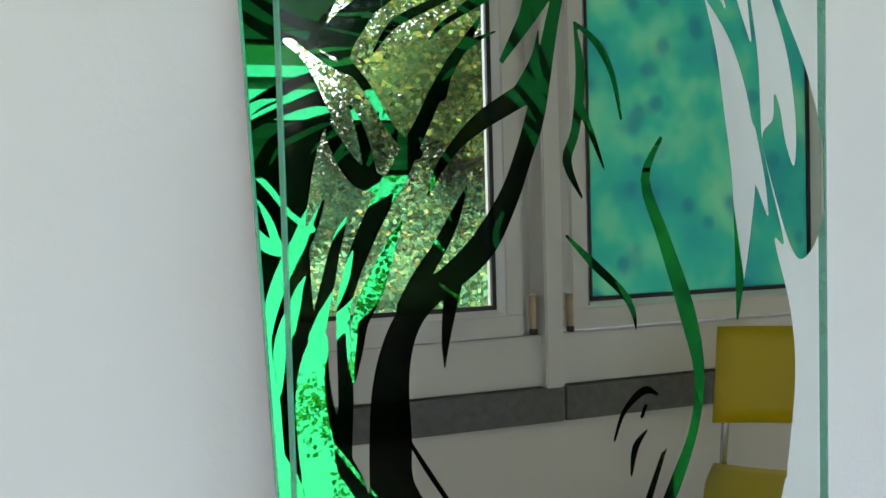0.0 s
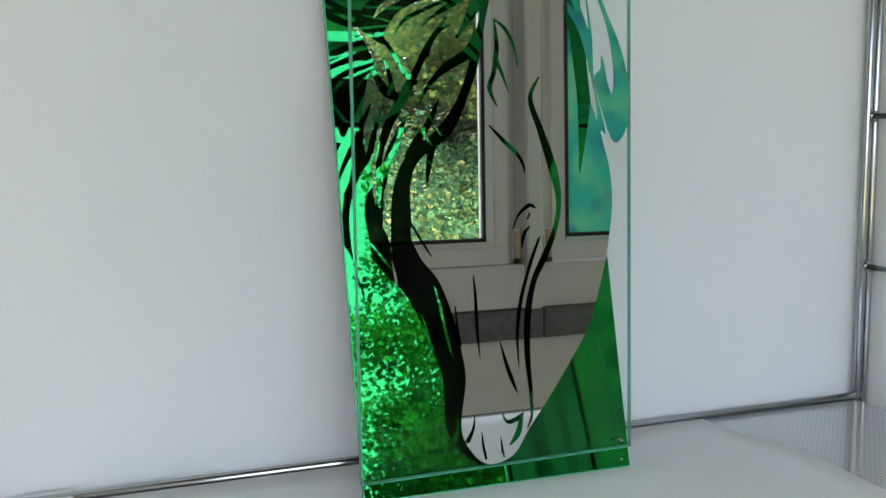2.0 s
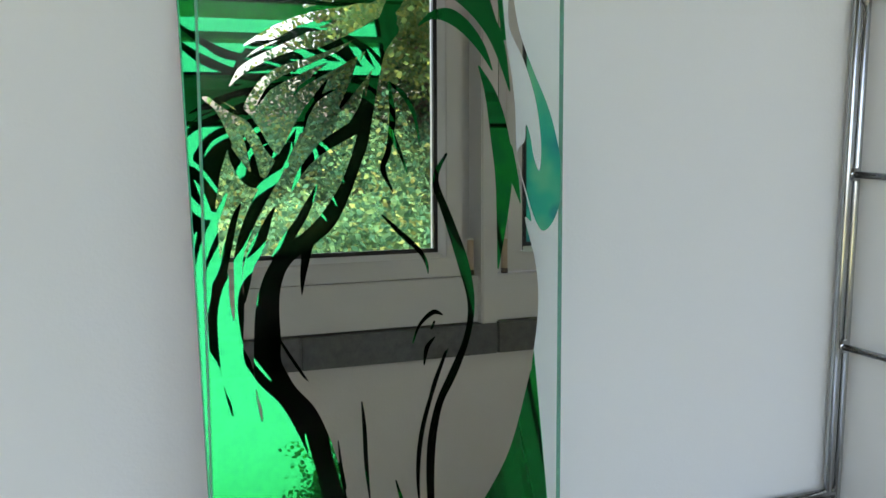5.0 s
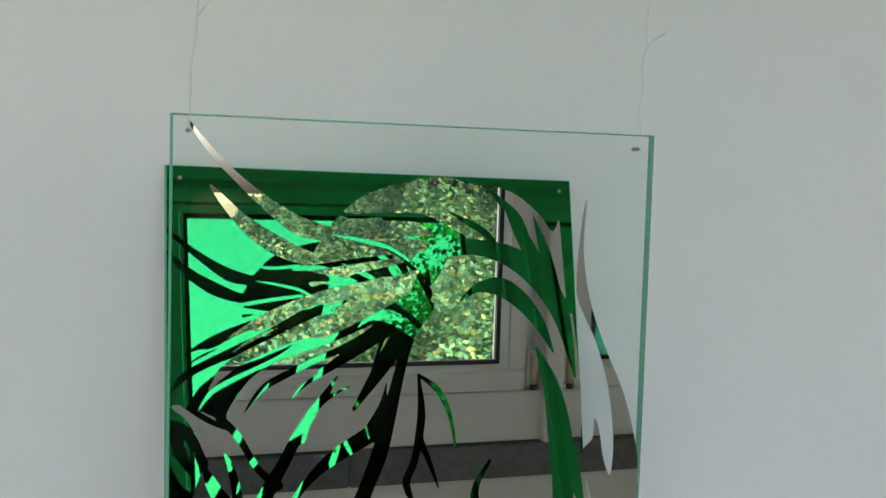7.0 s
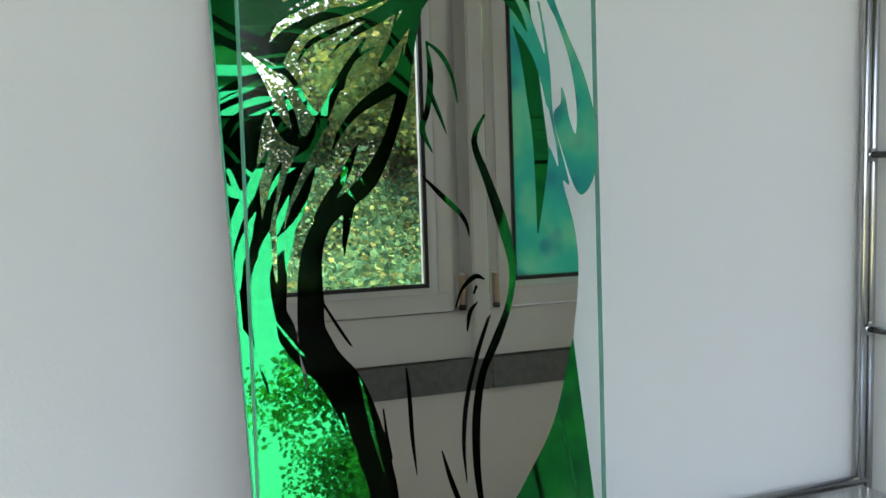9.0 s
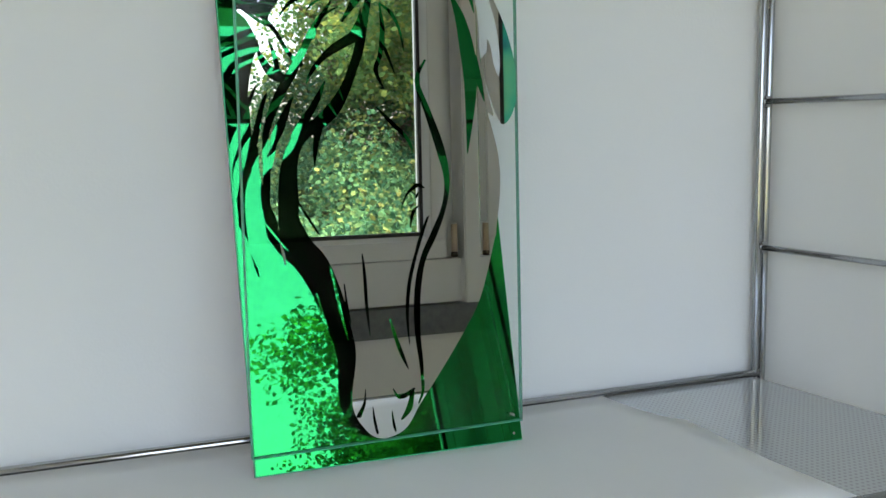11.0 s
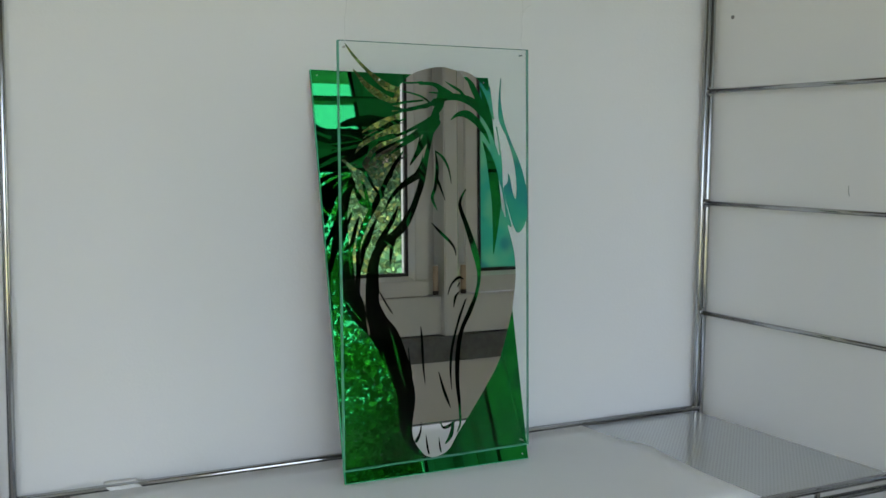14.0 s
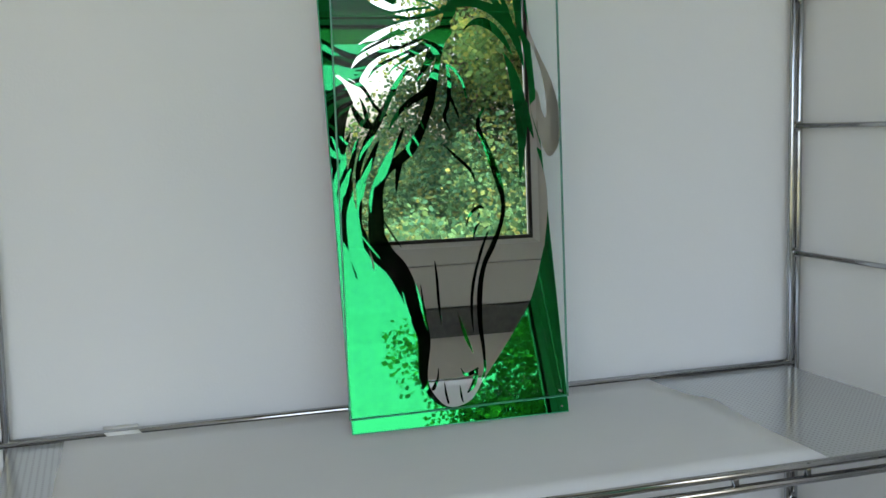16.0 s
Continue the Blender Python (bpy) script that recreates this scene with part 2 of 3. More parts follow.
def tube(points, radius, sides=12, bm=None, caps=True):
    """A round rod along points; radius is one number or one for each point."""
    bm = bm or bmesh.new()
    points = [Vector(q) for q in points]
    radii = [radius] * len(points) if isinstance(radius, (int, float)) else radius
    rings = []
    for i, q in enumerate(points):
        way = (points[min(i + 1, len(points) - 1)] - points[max(i - 1, 0)]).normalized()
        side = way.cross(Vector((0, 0, 1)) if abs(way.z) < 0.9 else Vector((1, 0, 0))).normalized()
        up = side.cross(way)
        rings.append([bm.verts.new(q + radii[i] * (math.cos(k) * side + math.sin(k) * up))
                      for k in (2 * math.pi * j / sides for j in range(sides))])
    for r0, r1 in zip(rings, rings[1:]):
        for j in range(sides):
            bm.faces.new((r0[j], r0[(j + 1) % sides], r1[(j + 1) % sides], r1[j]))
    if caps:
        bm.faces.new(rings[0])
        bm.faces.new(rings[-1])
    return bm


def structure(name, bm, mat, label, category):
    return tagged(part(name, bm, mat), label, category, kind="structure")


# ---------------------------------------------------------------- the room
FLOOR_Z, CEIL_Z = -0.76, 1.90
X0, X1, WIN_Y = -1.6, 4.4, -2.0
structure("floor", box((X0, WIN_Y - 0.3, FLOOR_Z - 0.1), (X1, 0.1, FLOOR_Z)), FLOOR, "grey brown linoleum floor of the room", "floor")
structure("ceiling", box((X0, WIN_Y - 0.3, CEIL_Z), (X1, 0.1, CEIL_Z + 0.1)), CEILING, "plain ceiling of the room, dimness put into its grey", "ceiling")
WALL_Y = -0.0301
structure("wall_north", box((X0, WALL_Y, FLOOR_Z), (X1, 0.1, CEIL_Z)), WALL, "white painted wall behind the shelf", "wall")
structure("wall_west", box((X0 - 0.1, WIN_Y - 0.3, FLOOR_Z), (X0, 0.1, CEIL_Z)), WALL, "white painted side wall of the room", "wall")
structure("wall_east", box((X1, WIN_Y - 0.3, FLOOR_Z), (X1 + 0.1, 0.1, CEIL_Z)), WALL, "white painted side wall of the room", "wall")

# window wall: pieces round one wide opening and the two added, unseen SIDE ones
OX0, OX1, OZ0, OZ1 = 0.45, 2.50, -0.12, 1.80
WINDOW = Matrix.Translation((-0.0472, 0, 0.0039)) @ Matrix.Diagonal((0.9640, 1, 1, 1))   # true place of all that is set in this wall

wy0, wy1 = WIN_Y - 0.30, WIN_Y - 0.02
bm = bmesh.new()
edges = [X0, SIDE[0][0], SIDE[0][1], OX0, OX1, SIDE[1][0], SIDE[1][1], X1]
for i, (xa, xb) in enumerate(zip(edges, edges[1:])):
    if i % 2 == 0:
        box((xa, wy0, FLOOR_Z), (xb, wy1, CEIL_Z), bm=bm)
    else:
        box((xa, wy0, FLOOR_Z), (xb, wy1, OZ0 - 0.09), bm=bm)
        box((xa, wy0, OZ1 if i == 3 else SIDE_Z1), (xb, wy1, CEIL_Z), bm=bm)
structure("wall_south", bm, PLASTER, "beige plastered wall below and beside the window", "wall")

# granite sill in three slabs
sill = thing("window_sill", "dark grey speckled granite window sill in slabs", "window sill", kind="structure")
for xa, xb in ((OX0 - 0.05, 0.98), (0.982, 1.546), (1.549, OX1 + 0.05)):
    part("slab", box((xa, WIN_Y - 0.12, -0.207), (xb, WIN_Y + 0.005, -0.124), 0.003), GRANITE, sill)


def casement(name, xa, xb, za, zb, mat, label, rail=0.075, pane_label=""):
    """A window sash: frame of four rails, black gasket, white bead and its pane. xa..xb, za..zb bound the glass."""
    w = thing(name, label, "window", kind="structure")
    y = WIN_Y - 0.01
    bm = box((xa - rail, y - 0.05, za - rail), (xb + rail, y, za - 0.024), 0.004)
    box((xa - rail, y - 0.05, zb + 0.024), (xb + rail, y, zb + rail), 0.004, bm)
    box((xa - rail, y - 0.05, za - 0.023), (xa - 0.024, y, zb + 0.023), 0.004, bm)
    box((xb + 0.024, y - 0.05, za - 0.023), (xb + rail, y, zb + 0.023), 0.004, bm)
    part("window_frame", bm, FRAME, w)
    g = 0.011
    bm = bmesh.new()
    for out, dy in ((g, -0.0225), (0.024, 0.001)):
        for px, pz in ((xa - out, za - out), (xb + out, za - out), (xb + out, zb + out), (xa - out, zb + out)):
            bm.verts.new((px, y + dy, pz))
    bm.verts.ensure_lookup_table()
    v = bm.verts
    for q in range(4):
        n = (q + 1) % 4
        bm.faces.new((v[q], v[n], v[n + 4], v[q + 4]))
    part("glazing_bead", bm, LIT_BEAD, w, "white glazing bead, brightened for the daylight it catches")
    bm = box((xa - 0.02, y - 0.034, za - 0.02), (xb + 0.02, y - 0.0228, za - 0.0))
    box((xa - 0.02, y - 0.034, zb), (xb + 0.02, y - 0.0228, zb + 0.02), bm=bm)
    box((xa - 0.02, y - 0.034, za), (xa, y - 0.0228, zb), bm=bm)
    box((xb, y - 0.034, za), (xb + 0.02, y - 0.0228, zb), bm=bm)
    part("gasket", bm, GASKET, w)
    pane = part("pane", box((xa - 0.01, y - 0.031, za - 0.01), (xb + 0.01, y - 0.027, zb + 0.01)), mat, w, pane_label)
    pane.visible_shadow = mat is TEAL
    return w


casement("window_1", 0.600, 1.370, 0.080, 1.302, PANE, "white painted window sash with clear glass", pane_label="clear glass pane")
casement("window_2", 1.655, 2.36, 0.085, 1.295, TEAL, "white painted window sash with teal patterned film", pane_label="pane covered with teal leaf-patterned film")
casement("window_3", 0.590, 1.370, 1.464, 1.700, PANE, "white painted top light with clear glass", 0.036)
structure("window_4", box((1.588, WIN_Y - 0.06, 1.4495), (2.412, WIN_Y - 0.012, 1.7505), 0.003), FRAME, "white painted closed board over the window sash", "window")

# fixed frame behind the sashes: sill board, transom, mullion, jambs
fixed = thing("window_5", "white painted fixed window frame with a centre mullion", "window frame", kind="structure")
y = WIN_Y - 0.012
part("bottom_rail", box((OX0, y - 0.09, -0.121), (OX1, y - 0.004, 0.002), 0.003), FRAME, fixed)
part("transom", box((OX0, y - 0.09, 1.403), (OX1, y - 0.004, 1.448), 0.003), FRAME, fixed)
part("head", box((OX0, y - 0.09, 1.752), (OX1, y - 0.004, 1.80), 0.003), FRAME, fixed)
part("jamb", box((OX0, y - 0.09, 0.003), (0.513, y - 0.004, 1.402), 0.003), FRAME, fixed)
part("jamb", box((2.437, y - 0.09, 0.003), (OX1, y - 0.004, 1.402), 0.003), FRAME, fixed)
part("post", box((1.42, y - 0.09, 0.003), (1.563, y - 0.06, 1.402), 0.003), FRAME, fixed)
for lo, hi in (((OX0 + 0.001, y - 0.088, -0.05), (OX1 - 0.001, y - 0.066, 0.035)), ((OX0 + 0.001, y - 0.088, 1.355), (OX1 - 0.001, y - 0.066, 1.42)),
               ((0.495, y - 0.086, 0.035), (0.545, y - 0.067, 1.355)), ((2.405, y - 0.086, 0.035), (2.45, y - 0.067, 1.355)), ((1.39, y - 0.086, 0.035), (1.59, y - 0.067, 1.355))):
    part("rebate", box(lo, hi), FRAME, fixed)
part("mullion", box((1.493, y - 0.058, -0.124), (1.544, y + 0.022, 1.402), 0.004), FRAME, fixed)
part("upper_post", box((1.40, y - 0.09, 1.449), (1.585, y - 0.004, 1.751), 0.003), FRAME, fixed)
part("upper_jamb", box((OX0, y - 0.09, 1.449), (0.535, y - 0.004, 1.751), 0.003), FRAME, fixed)
part("upper_jamb", box((2.415, y - 0.09, 1.449), (OX1, y - 0.004, 1.751), 0.003), FRAME, fixed)
part("glazing_bar", box((0.535, y - 0.05, 1.572), (1.40, y - 0.015, 1.592), 0.003), FRAME, fixed)


def hinge(x, name="hinge"):
    h = thing(name, "brass coloured window hinge with a dark pin", "hinge", group="window hinges")
    part("cover", tube([(x, WIN_Y + 0.001, 0.022), (x, WIN_Y + 0.001, 0.100)], 0.0092), BRASS, h, smooth=True)
    part("pin", tube([(x, WIN_Y + 0.001, 0.008), (x, WIN_Y + 0.001, 0.021)], 0.0100), DARK_METAL, h, smooth=True)
    part("plate", box((x - 0.013, WIN_Y - 0.0098, 0.018), (x + 0.013, WIN_Y - 0.006, 0.104), 0.001), FRAME, h)
    return h


hinge(1.463)
hinge(1.567)


for ob in list(scene.objects):
    if ob.parent is None and ob.name.split(".")[0] in ("window_1", "window_2", "window_3", "window_4", "window_5", "window_sill", "wall_south", "hinge"):
        ob.matrix_basis = WINDOW


# yellow chair by the window
def chair(at):
    c = thing("chair", "yellow plastic chair with thin chrome legs", "chair", at)
    bm = bmesh.new()
    rows = []
    for i in range(7):
        v = i / 6
        row = []
        for j in range(9):
            u = j / 8 - 0.5
            row.append(bm.verts.new((u * (0.40 - 0.03 * v), -0.02 * v + 0.05 * (2 * u) ** 2 * 0.6, 0.545 + 0.23 * v)))
        rows.append(row)
    for r0, r1 in zip(rows, rows[1:]):
        for j in range(8):
            bm.faces.new((r0[j], r0[j + 1], r1[j + 1], r1[j]))
    back = part("backrest", bm, YELLOW, c, smooth=True)
    mod = back.modifiers.new("thick", "SOLIDIFY")
    mod.thickness = 0.012
    bm = bmesh.new()
    rows = []
    for i in range(9):
        v = i / 8
        row = []
        for j in range(9):
            u = j / 8 - 0.5
            half = 0.20 + 0.01 * math.sin(v * 3)
            row.append(bm.verts.new((u * 2 * half * (1 - 0.10 * max(0, v - 0.85) * 6), 0.03 + 0.40 * v, 0.45 - 0.012 * math.cos(u * 3) - 0.02 * max(0, v - 0.8) * 4)))
        rows.append(row)
    for r0, r1 in zip(rows, rows[1:]):
        for j in range(8):
            bm.faces.new((r0[j], r0[j + 1], r1[j + 1], r1[j]))
    seat = part("seat", bm, YELLOW, c, smooth=True)
    mod = seat.modifiers.new("thick", "SOLIDIFY")
    mod.thickness = 0.014
    for sx in (-1, 1):
        part("leg", tube([(sx * 0.19, 0.40, 0.0), (sx * 0.17, 0.36, 0.425)], 0.0095), CHROME, c, smooth=True)
        part("leg", tube([(sx * 0.20, -0.06, 0.0), (sx * 0.180, 0.0, 0.43), (sx * 0.172, -0.004, 0.56), (sx * 0.165, -0.014, 0.70)], 0.0095), CHROME, c, smooth=True)
    return c


chair(pose(1.935, -1.74, FLOOR_Z, 0, 0, 40))

# ---------------------------------------------------------------- shelf unit
XL, XR, YB, YF = -0.057, 0.9330, -0.0411, -0.4058
R = 0.0043
shelf = thing("shelf_unit", "chrome tube shelf unit with white side panels and perforated shelf", "shelf unit")
for x, s in ((XR, 1), (XL, -1)):
    for dx in (-0.0055, 0.0055) if s > 0 else (-0.0090, 0.0090):
        part("upright", tube([(x + dx, YB, FLOOR_Z), (x + dx, YB, 1.20)], R), CHROME, shelf, smooth=True)
        part("upright", tube([(x + dx, YF, FLOOR_Z), (x + dx, YF, -0.03)], R), CHROME, shelf, smooth=True)
    if s > 0:
        part("side_panel", box((x + s * 0.0120, -0.45, FLOOR_Z + 0.002), (x + s * 0.026, WALL_Y - 0.001, 1.22), 0.001), PANEL, shelf, "white laminate side panel")
    for z in (-0.187, 0.1490, 0.3157, 0.4822, 0.6488, 0.8153, 0.9819):
        if s < 0 and z > 0:
            continue
        part("side_rod", tube([(x - s * 0.001, YB - 0.005, z), (x - s * 0.001, -0.44, z)], 0.0033), CHROME, shelf, smooth=True)
        part("collar", tube([(x, YB, z - 0.006), (x, YB, z + 0.006)], 0.0068), CHROME, shelf, smooth=True)
for z in (0.000, -0.014):
    part("front_rod", tube([(XL, YF, z - 0.002), (XR, YF, z - 0.002)], 0.0042), CHROME, shelf, smooth=True)
for z in (0.0005,):
    part("back_rod", tube([(XL, YB, z), (XR, YB, z)], 0.0050), CHROME, shelf, smooth=True)
for x in (0.10, 0.268, 0.432, 0.60, 0.679, 0.79):
    part("link", tube([(x, YF, -0.013), (x, YF, 0.001)], 0.0035), CHROME, shelf, smooth=True)
part("shelf_board", box((XL + 0.011, YF + 0.004, -0.0055), (XR - 0.0115, YB - 0.0055, -0.0015), 0.0004), PERFORATED, shelf, "grey perforated sheet metal shelf")
part("joint", tube([(XR, YF, -0.024), (XR, YF, 0.006)], 0.009), CHROME, shelf, smooth=True)
part("joint", tube([(XL, YF, -0.024), (XL, YF, 0.006)], 0.009), CHROME, shelf, smooth=True)

# marks on the side panel
part("screw_cap", tube([(XR + 0.0105, -0.076, 0.589), (XR + 0.0125, -0.076, 0.589)], 0.0028), PLUG, shelf, "small grey screw cap", smooth=True)
part("scratch", tube([(XR + 0.0119, -0.300, 0.336), (XR + 0.0119, -0.298, 0.343), (XR + 0.0119, -0.2985, 0.350)], 0.0005, 5), PLUG, shelf, "thin grey scratch", smooth=True)

# white paper sheet lying on the shelf
bm = bmesh.new()
right = [(0.709, YB - 0.009), (0.710, -0.088), (0.713, -0.130), (0.719, -0.152), (0.729, -0.167), (0.721, -0.224), (0.711, -0.30), (0.709, -0.36), (0.707, YF + 0.006)]
left = [(0.010 - 0.0012 * q, 0) for q in range(9)]
grid = []
for k in range(len(right)):
    grid.append([bm.verts.new((left[k][0] + (right[k][0] - left[k][0]) * j / 24, right[k][1],
                               0.0004 + 0.0005 * max(0.0, noise.noise((j * 0.4, k * 0.7, 3.0))))) for j in range(25)])
for r0, r1 in zip(grid, grid[1:]):
    for j in range(24):
        bm.faces.new((r0[j], r0[j + 1], r1[j + 1], r1[j]))
# a tab of it is folded up over the back rod
tab = [[bm.verts.new((0.050 + 0.036 * u + (0.004 if v == 0 else 0), YB - 0.009 + 0.016 * v, 0.0006 + 0.0066 * math.sin(v * 1.4))) for u in (0, 0.35, 0.7, 1)] for v in (0, 0.33, 0.66, 1)]
for r0, r1 in zip(tab, tab[1:]):
    for j in range(3):
        bm.faces.new((r0[j], r0[j + 1], r1[j + 1], r1[j]))
sheet = tagged(part("paper_sheet", bm, PAPER, smooth=True), "white paper sheet with a torn edge lying on the shelf", "paper")
mod = sheet.modifiers.new("thick", "SOLIDIFY")
mod.thickness, mod.offset = 0.0009, -1.0

# ---------------------------------------------------------------- the two plates
PW, PH = 0.25, 0.4929
FRONT = pose(0.2977, -0.1574, 0.0185, -1.149, -0.553, -0.309)
BACK = pose(0.3002, -0.1513, 0.0012, -13.406, 0, -0.827)
BW, BH = 0.2498, 0.4989

green = thing("mirror_panel", "green mirror plate leaning against the white wall", "mirror", BACK)
part("mirror_sheet", box((0.0009, 0.0, 0.0009), (BW - 0.0004, 0.003, BH - 0.0004)), GREEN, green)
part("backing_board", box((0.0002, 0.0031, 0.0002), (BW - 0.0002, 0.0042, BH - 0.0002)), BACKING, green, "dark backing of the mirror")
for lo, hi in (((0, -0.0001, 0), (0.0009, 0.003, BH)), ((BW - 0.0004, -0.0001, 0), (BW, 0.003, BH)), ((0.0009, -0.0001, 0), (BW - 0.0004, 0.003, 0.0009)), ((0.0009, -0.0001, BH - 0.0004), (BW - 0.0004, 0.003, BH))):
    part("edge", box(lo, hi), GREEN_EDGE, green, "bright cut edge coloured green for the glow of the mirror")
for hu, hv in ((0.242, 0.007), (0.008, BH - 0.007), (0.242, BH - 0.007)):
    part("hole", tube([(hu, -0.0003, hv), (hu, 0.003, hv)], 0.0012), PLUG, green, smooth=True)

plate = thing("glass_plate", "clear plate with a silver mirror horse head hanging on threads", "picture", FRONT)
bm = box((0, 0.0006, 0), (PW, 0.0062, PH))
bmesh.ops.delete(bm, geom=[f for f in bm.faces if abs(f.calc_center_median().y - 0.0034) < 0.001], context="FACES_ONLY")   # the cut edges close the sides
body = part("sheet", bm, CLEAR, plate, "clear transparent sheet")
body.visible_shadow = False
E_ = 0.0007
for lo, hi, mat, tone in (((-E_, 0.0004, -E_), (0, 0.0066, PH + E_), GLOW_EDGE, "cut edge coloured green for the glow of the mirror"), ((PW, 0.0004, -E_), (PW + E_, 0.0050, PH + E_), EDGE, "pale cut edge coloured green for the glow of the mirror"),
                          ((0, 0.0004, -E_), (PW, 0.0066, 0), GLOW_EDGE, "cut edge coloured green for the glow of the mirror"), ((0, 0.0004, PH), (PW, 0.0046, PH + E_), EDGE, "pale cut edge coloured green for the glow of the mirror")):
    part("edge", box(lo, hi), mat, plate, tone)
for hu, hv in ((0.0071, PH - 0.0067), (0.2415, PH - 0.0068), (0.2415, 0.006)):
    part("hole", tube([(hu, 0.0001, hv), (hu, 0.0064, hv)], 0.0010), PLUG, plate, smooth=True)

# nylon threads tied through the two top holes
for hu, lean, seed in ((0.0071, 0.010, 1.0), (0.2415, 0.004, 5.0)):
    hung = tagged(part("thread", tube([FRONT @ Vector((hu, -0.0006, PH - 0.0067)), FRONT @ Vector((hu, -0.0008, PH + 0.002))]
                  + [FRONT @ Vector((hu, 0.002, PH)) + Vector((lean * q * 0.1 + 0.0007 * math.sin(q * 2.9 + seed), 0, 0.012 + q * 0.012)) for q in range(0, 115)],
                  0.00033, 5), THREAD, smooth=True), "thin clear nylon thread tied to the hanging plate", "thread", "hanging threads")
    knot = FRONT @ Vector((hu, 0.002, PH)) + Vector((lean * 0.3, 0, 0.045))
    part("loose_end", tube([knot, knot + Vector((0.004, -0.001, 0.006)), knot + Vector((0.011, -0.001, 0.010))], 0.0003, 5), THREAD, hung, smooth=True)

# silver horse head: outlines, and the cuts left clear in it, in millimetres from the plate's lower left corner
OUTLINES = {}
CUTS = []
OUTLINES["head"] = [(88, 456.9), (109.3, 464.9), (131.1, 468.1), (148.5, 464.8), (159, 464.2), (171.6, 459.8), (184.5, 450.2), (192.7, 441.8), (198, 455.8), (201.5, 430.7), (204.7, 404.5), (209.4, 378), (212.6, 354.6), (214, 324.4), (217.5, 307.4), (225.9, 276.5), (220.6, 277.8), (229.3, 245.8), (231.6, 213.4), (226.1, 170.4), (226.1, 171.4), (209.7, 116.1), (188.1, 80.4), (165, 48.4), (149.3, 28.4), (135.4, 8.4), (118.4, 2), (105.1, 4.7), (93.7, 16.9), (87.4, 29.9), (86.7, 45.1), (91, 77.7), (86.4, 105.3), (79.4, 132.7), (68, 160.1), (53, 179), (44, 200.4), (43.9, 235.5), (45, 286), (69.9, 328), (66.4, 367.8), (75.7, 398.5), (62.8, 419.3), (72.1, 440.8)]
OUTLINES["mane"] = [(1.3, 359.9), (6.9, 359.3), (13.1, 357.0), (18.3, 354.3), (24.1, 351.8), (27.2, 353.9), (30.4, 359.3), (36.2, 366.7), (43.1, 373.6), (53.4, 377.8), (74.0, 363.8), (70.1, 311.9), (61.7, 268.7), (40.0, 244.3), (31.3, 228.0), (29.0, 206.8), (28.0, 189.6), (31.5, 176.7), (32.7, 155.0), (29.3, 170.3), (26.8, 193.3), (20.3, 207.9), (16.4, 220.7), (14.5, 229.8), (13.6, 240.4), (13.6, 250.9), (10.7, 255.9), (8.8, 260.6), (8.1, 272.0), (7.7, 284.4), (6.8, 292.7), (8.1, 301.9), (10.0, 312.1), (12.4, 320.8), (15.3, 328.2), (18.1, 330.8), (15.8, 336.5), (13.0, 343.2), (10.3, 348.3), (6.7, 353.6), (1.3, 358.1)]
OUTLINES["strand_a"] = [(4.9, 493.2), (15.6, 481), (26, 470.4), (36.8, 461.5), (49.7, 452.8), (64.6, 445.7), (81.4, 442.5), (94.8, 452.5), (108.6, 460.9), (119.7, 447.6), (102.4, 429.1), (81.6, 435.6), (59.8, 438), (45, 447.9), (25, 466.7), (13.3, 479.4)]
OUTLINES["strand_b"] = [(16.6, 462), (24.4, 455.8), (33.9, 447.6), (50, 438), (69.9, 429.4), (95.5, 429.2), (112.9, 435.8), (117.1, 415.3), (99.4, 412.3), (85.3, 421), (61.7, 424.6), (45.3, 430.5), (32.4, 440.1), (21.3, 453.5)]
OUTLINES["strand_c"] = [(26.1, 390), (34.6, 398), (45.7, 405.4), (62, 410.2), (78.6, 414.8), (102.7, 419), (117.2, 411.9), (103.1, 403.8), (82.2, 408.4), (62.1, 403.3), (45.9, 394.9), (34.7, 393.5)]
OUTLINES["strand_d"] = [(17, 365.6), (23.9, 378.5), (33.2, 387.8), (45.9, 393.7), (62.2, 398), (89.1, 405.9), (113.7, 408.6), (114.1, 393.2), (86.2, 385.8), (67.4, 389.6), (50.9, 385.7), (33.3, 378), (22.4, 370.5)]
OUTLINES["strand_e"] = [(25.8, 353.7), (32.3, 365.1), (40.1, 374.4), (52.6, 383.6), (69.1, 388.2), (96.4, 393.8), (121.3, 394.7), (123.1, 366.9), (123, 339), (105.1, 331.7), (80.5, 335.4), (60.1, 337), (38.8, 338.8), (30.6, 346)]
OUTLINES["ear"] = [(211.4, 459.1), (208.5, 439.2), (207.6, 411.2), (212.4, 398), (219.6, 384.8), (228.6, 359.6), (233.2, 330.7), (232.1, 310.3), (227.2, 320.7), (224.6, 334.3), (221.3, 342.1), (220.4, 331), (214.4, 322.4), (221.5, 297.1), (229, 276.3), (235.9, 268.4), (244.7, 277.2), (249.8, 296), (248.4, 320.1), (239.8, 351.1), (225.4, 381.5), (216, 404.7), (210.9, 431.1)]
CUTS.append([(161.1, 323.1, 1.8), (153, 306, 4.4), (162, 280.8, 6.2), (173, 250, 8.2), (179.2, 222.1, 5.5), (175.8, 197.9, 4.7), (165.2, 174, 6.4), (154.8, 153.8, 5.5), (149, 126.4, 6.4), (148.1, 91.5, 5.5), (151.2, 59.4, 3.6), (151.4, 34.5, 1.5)])
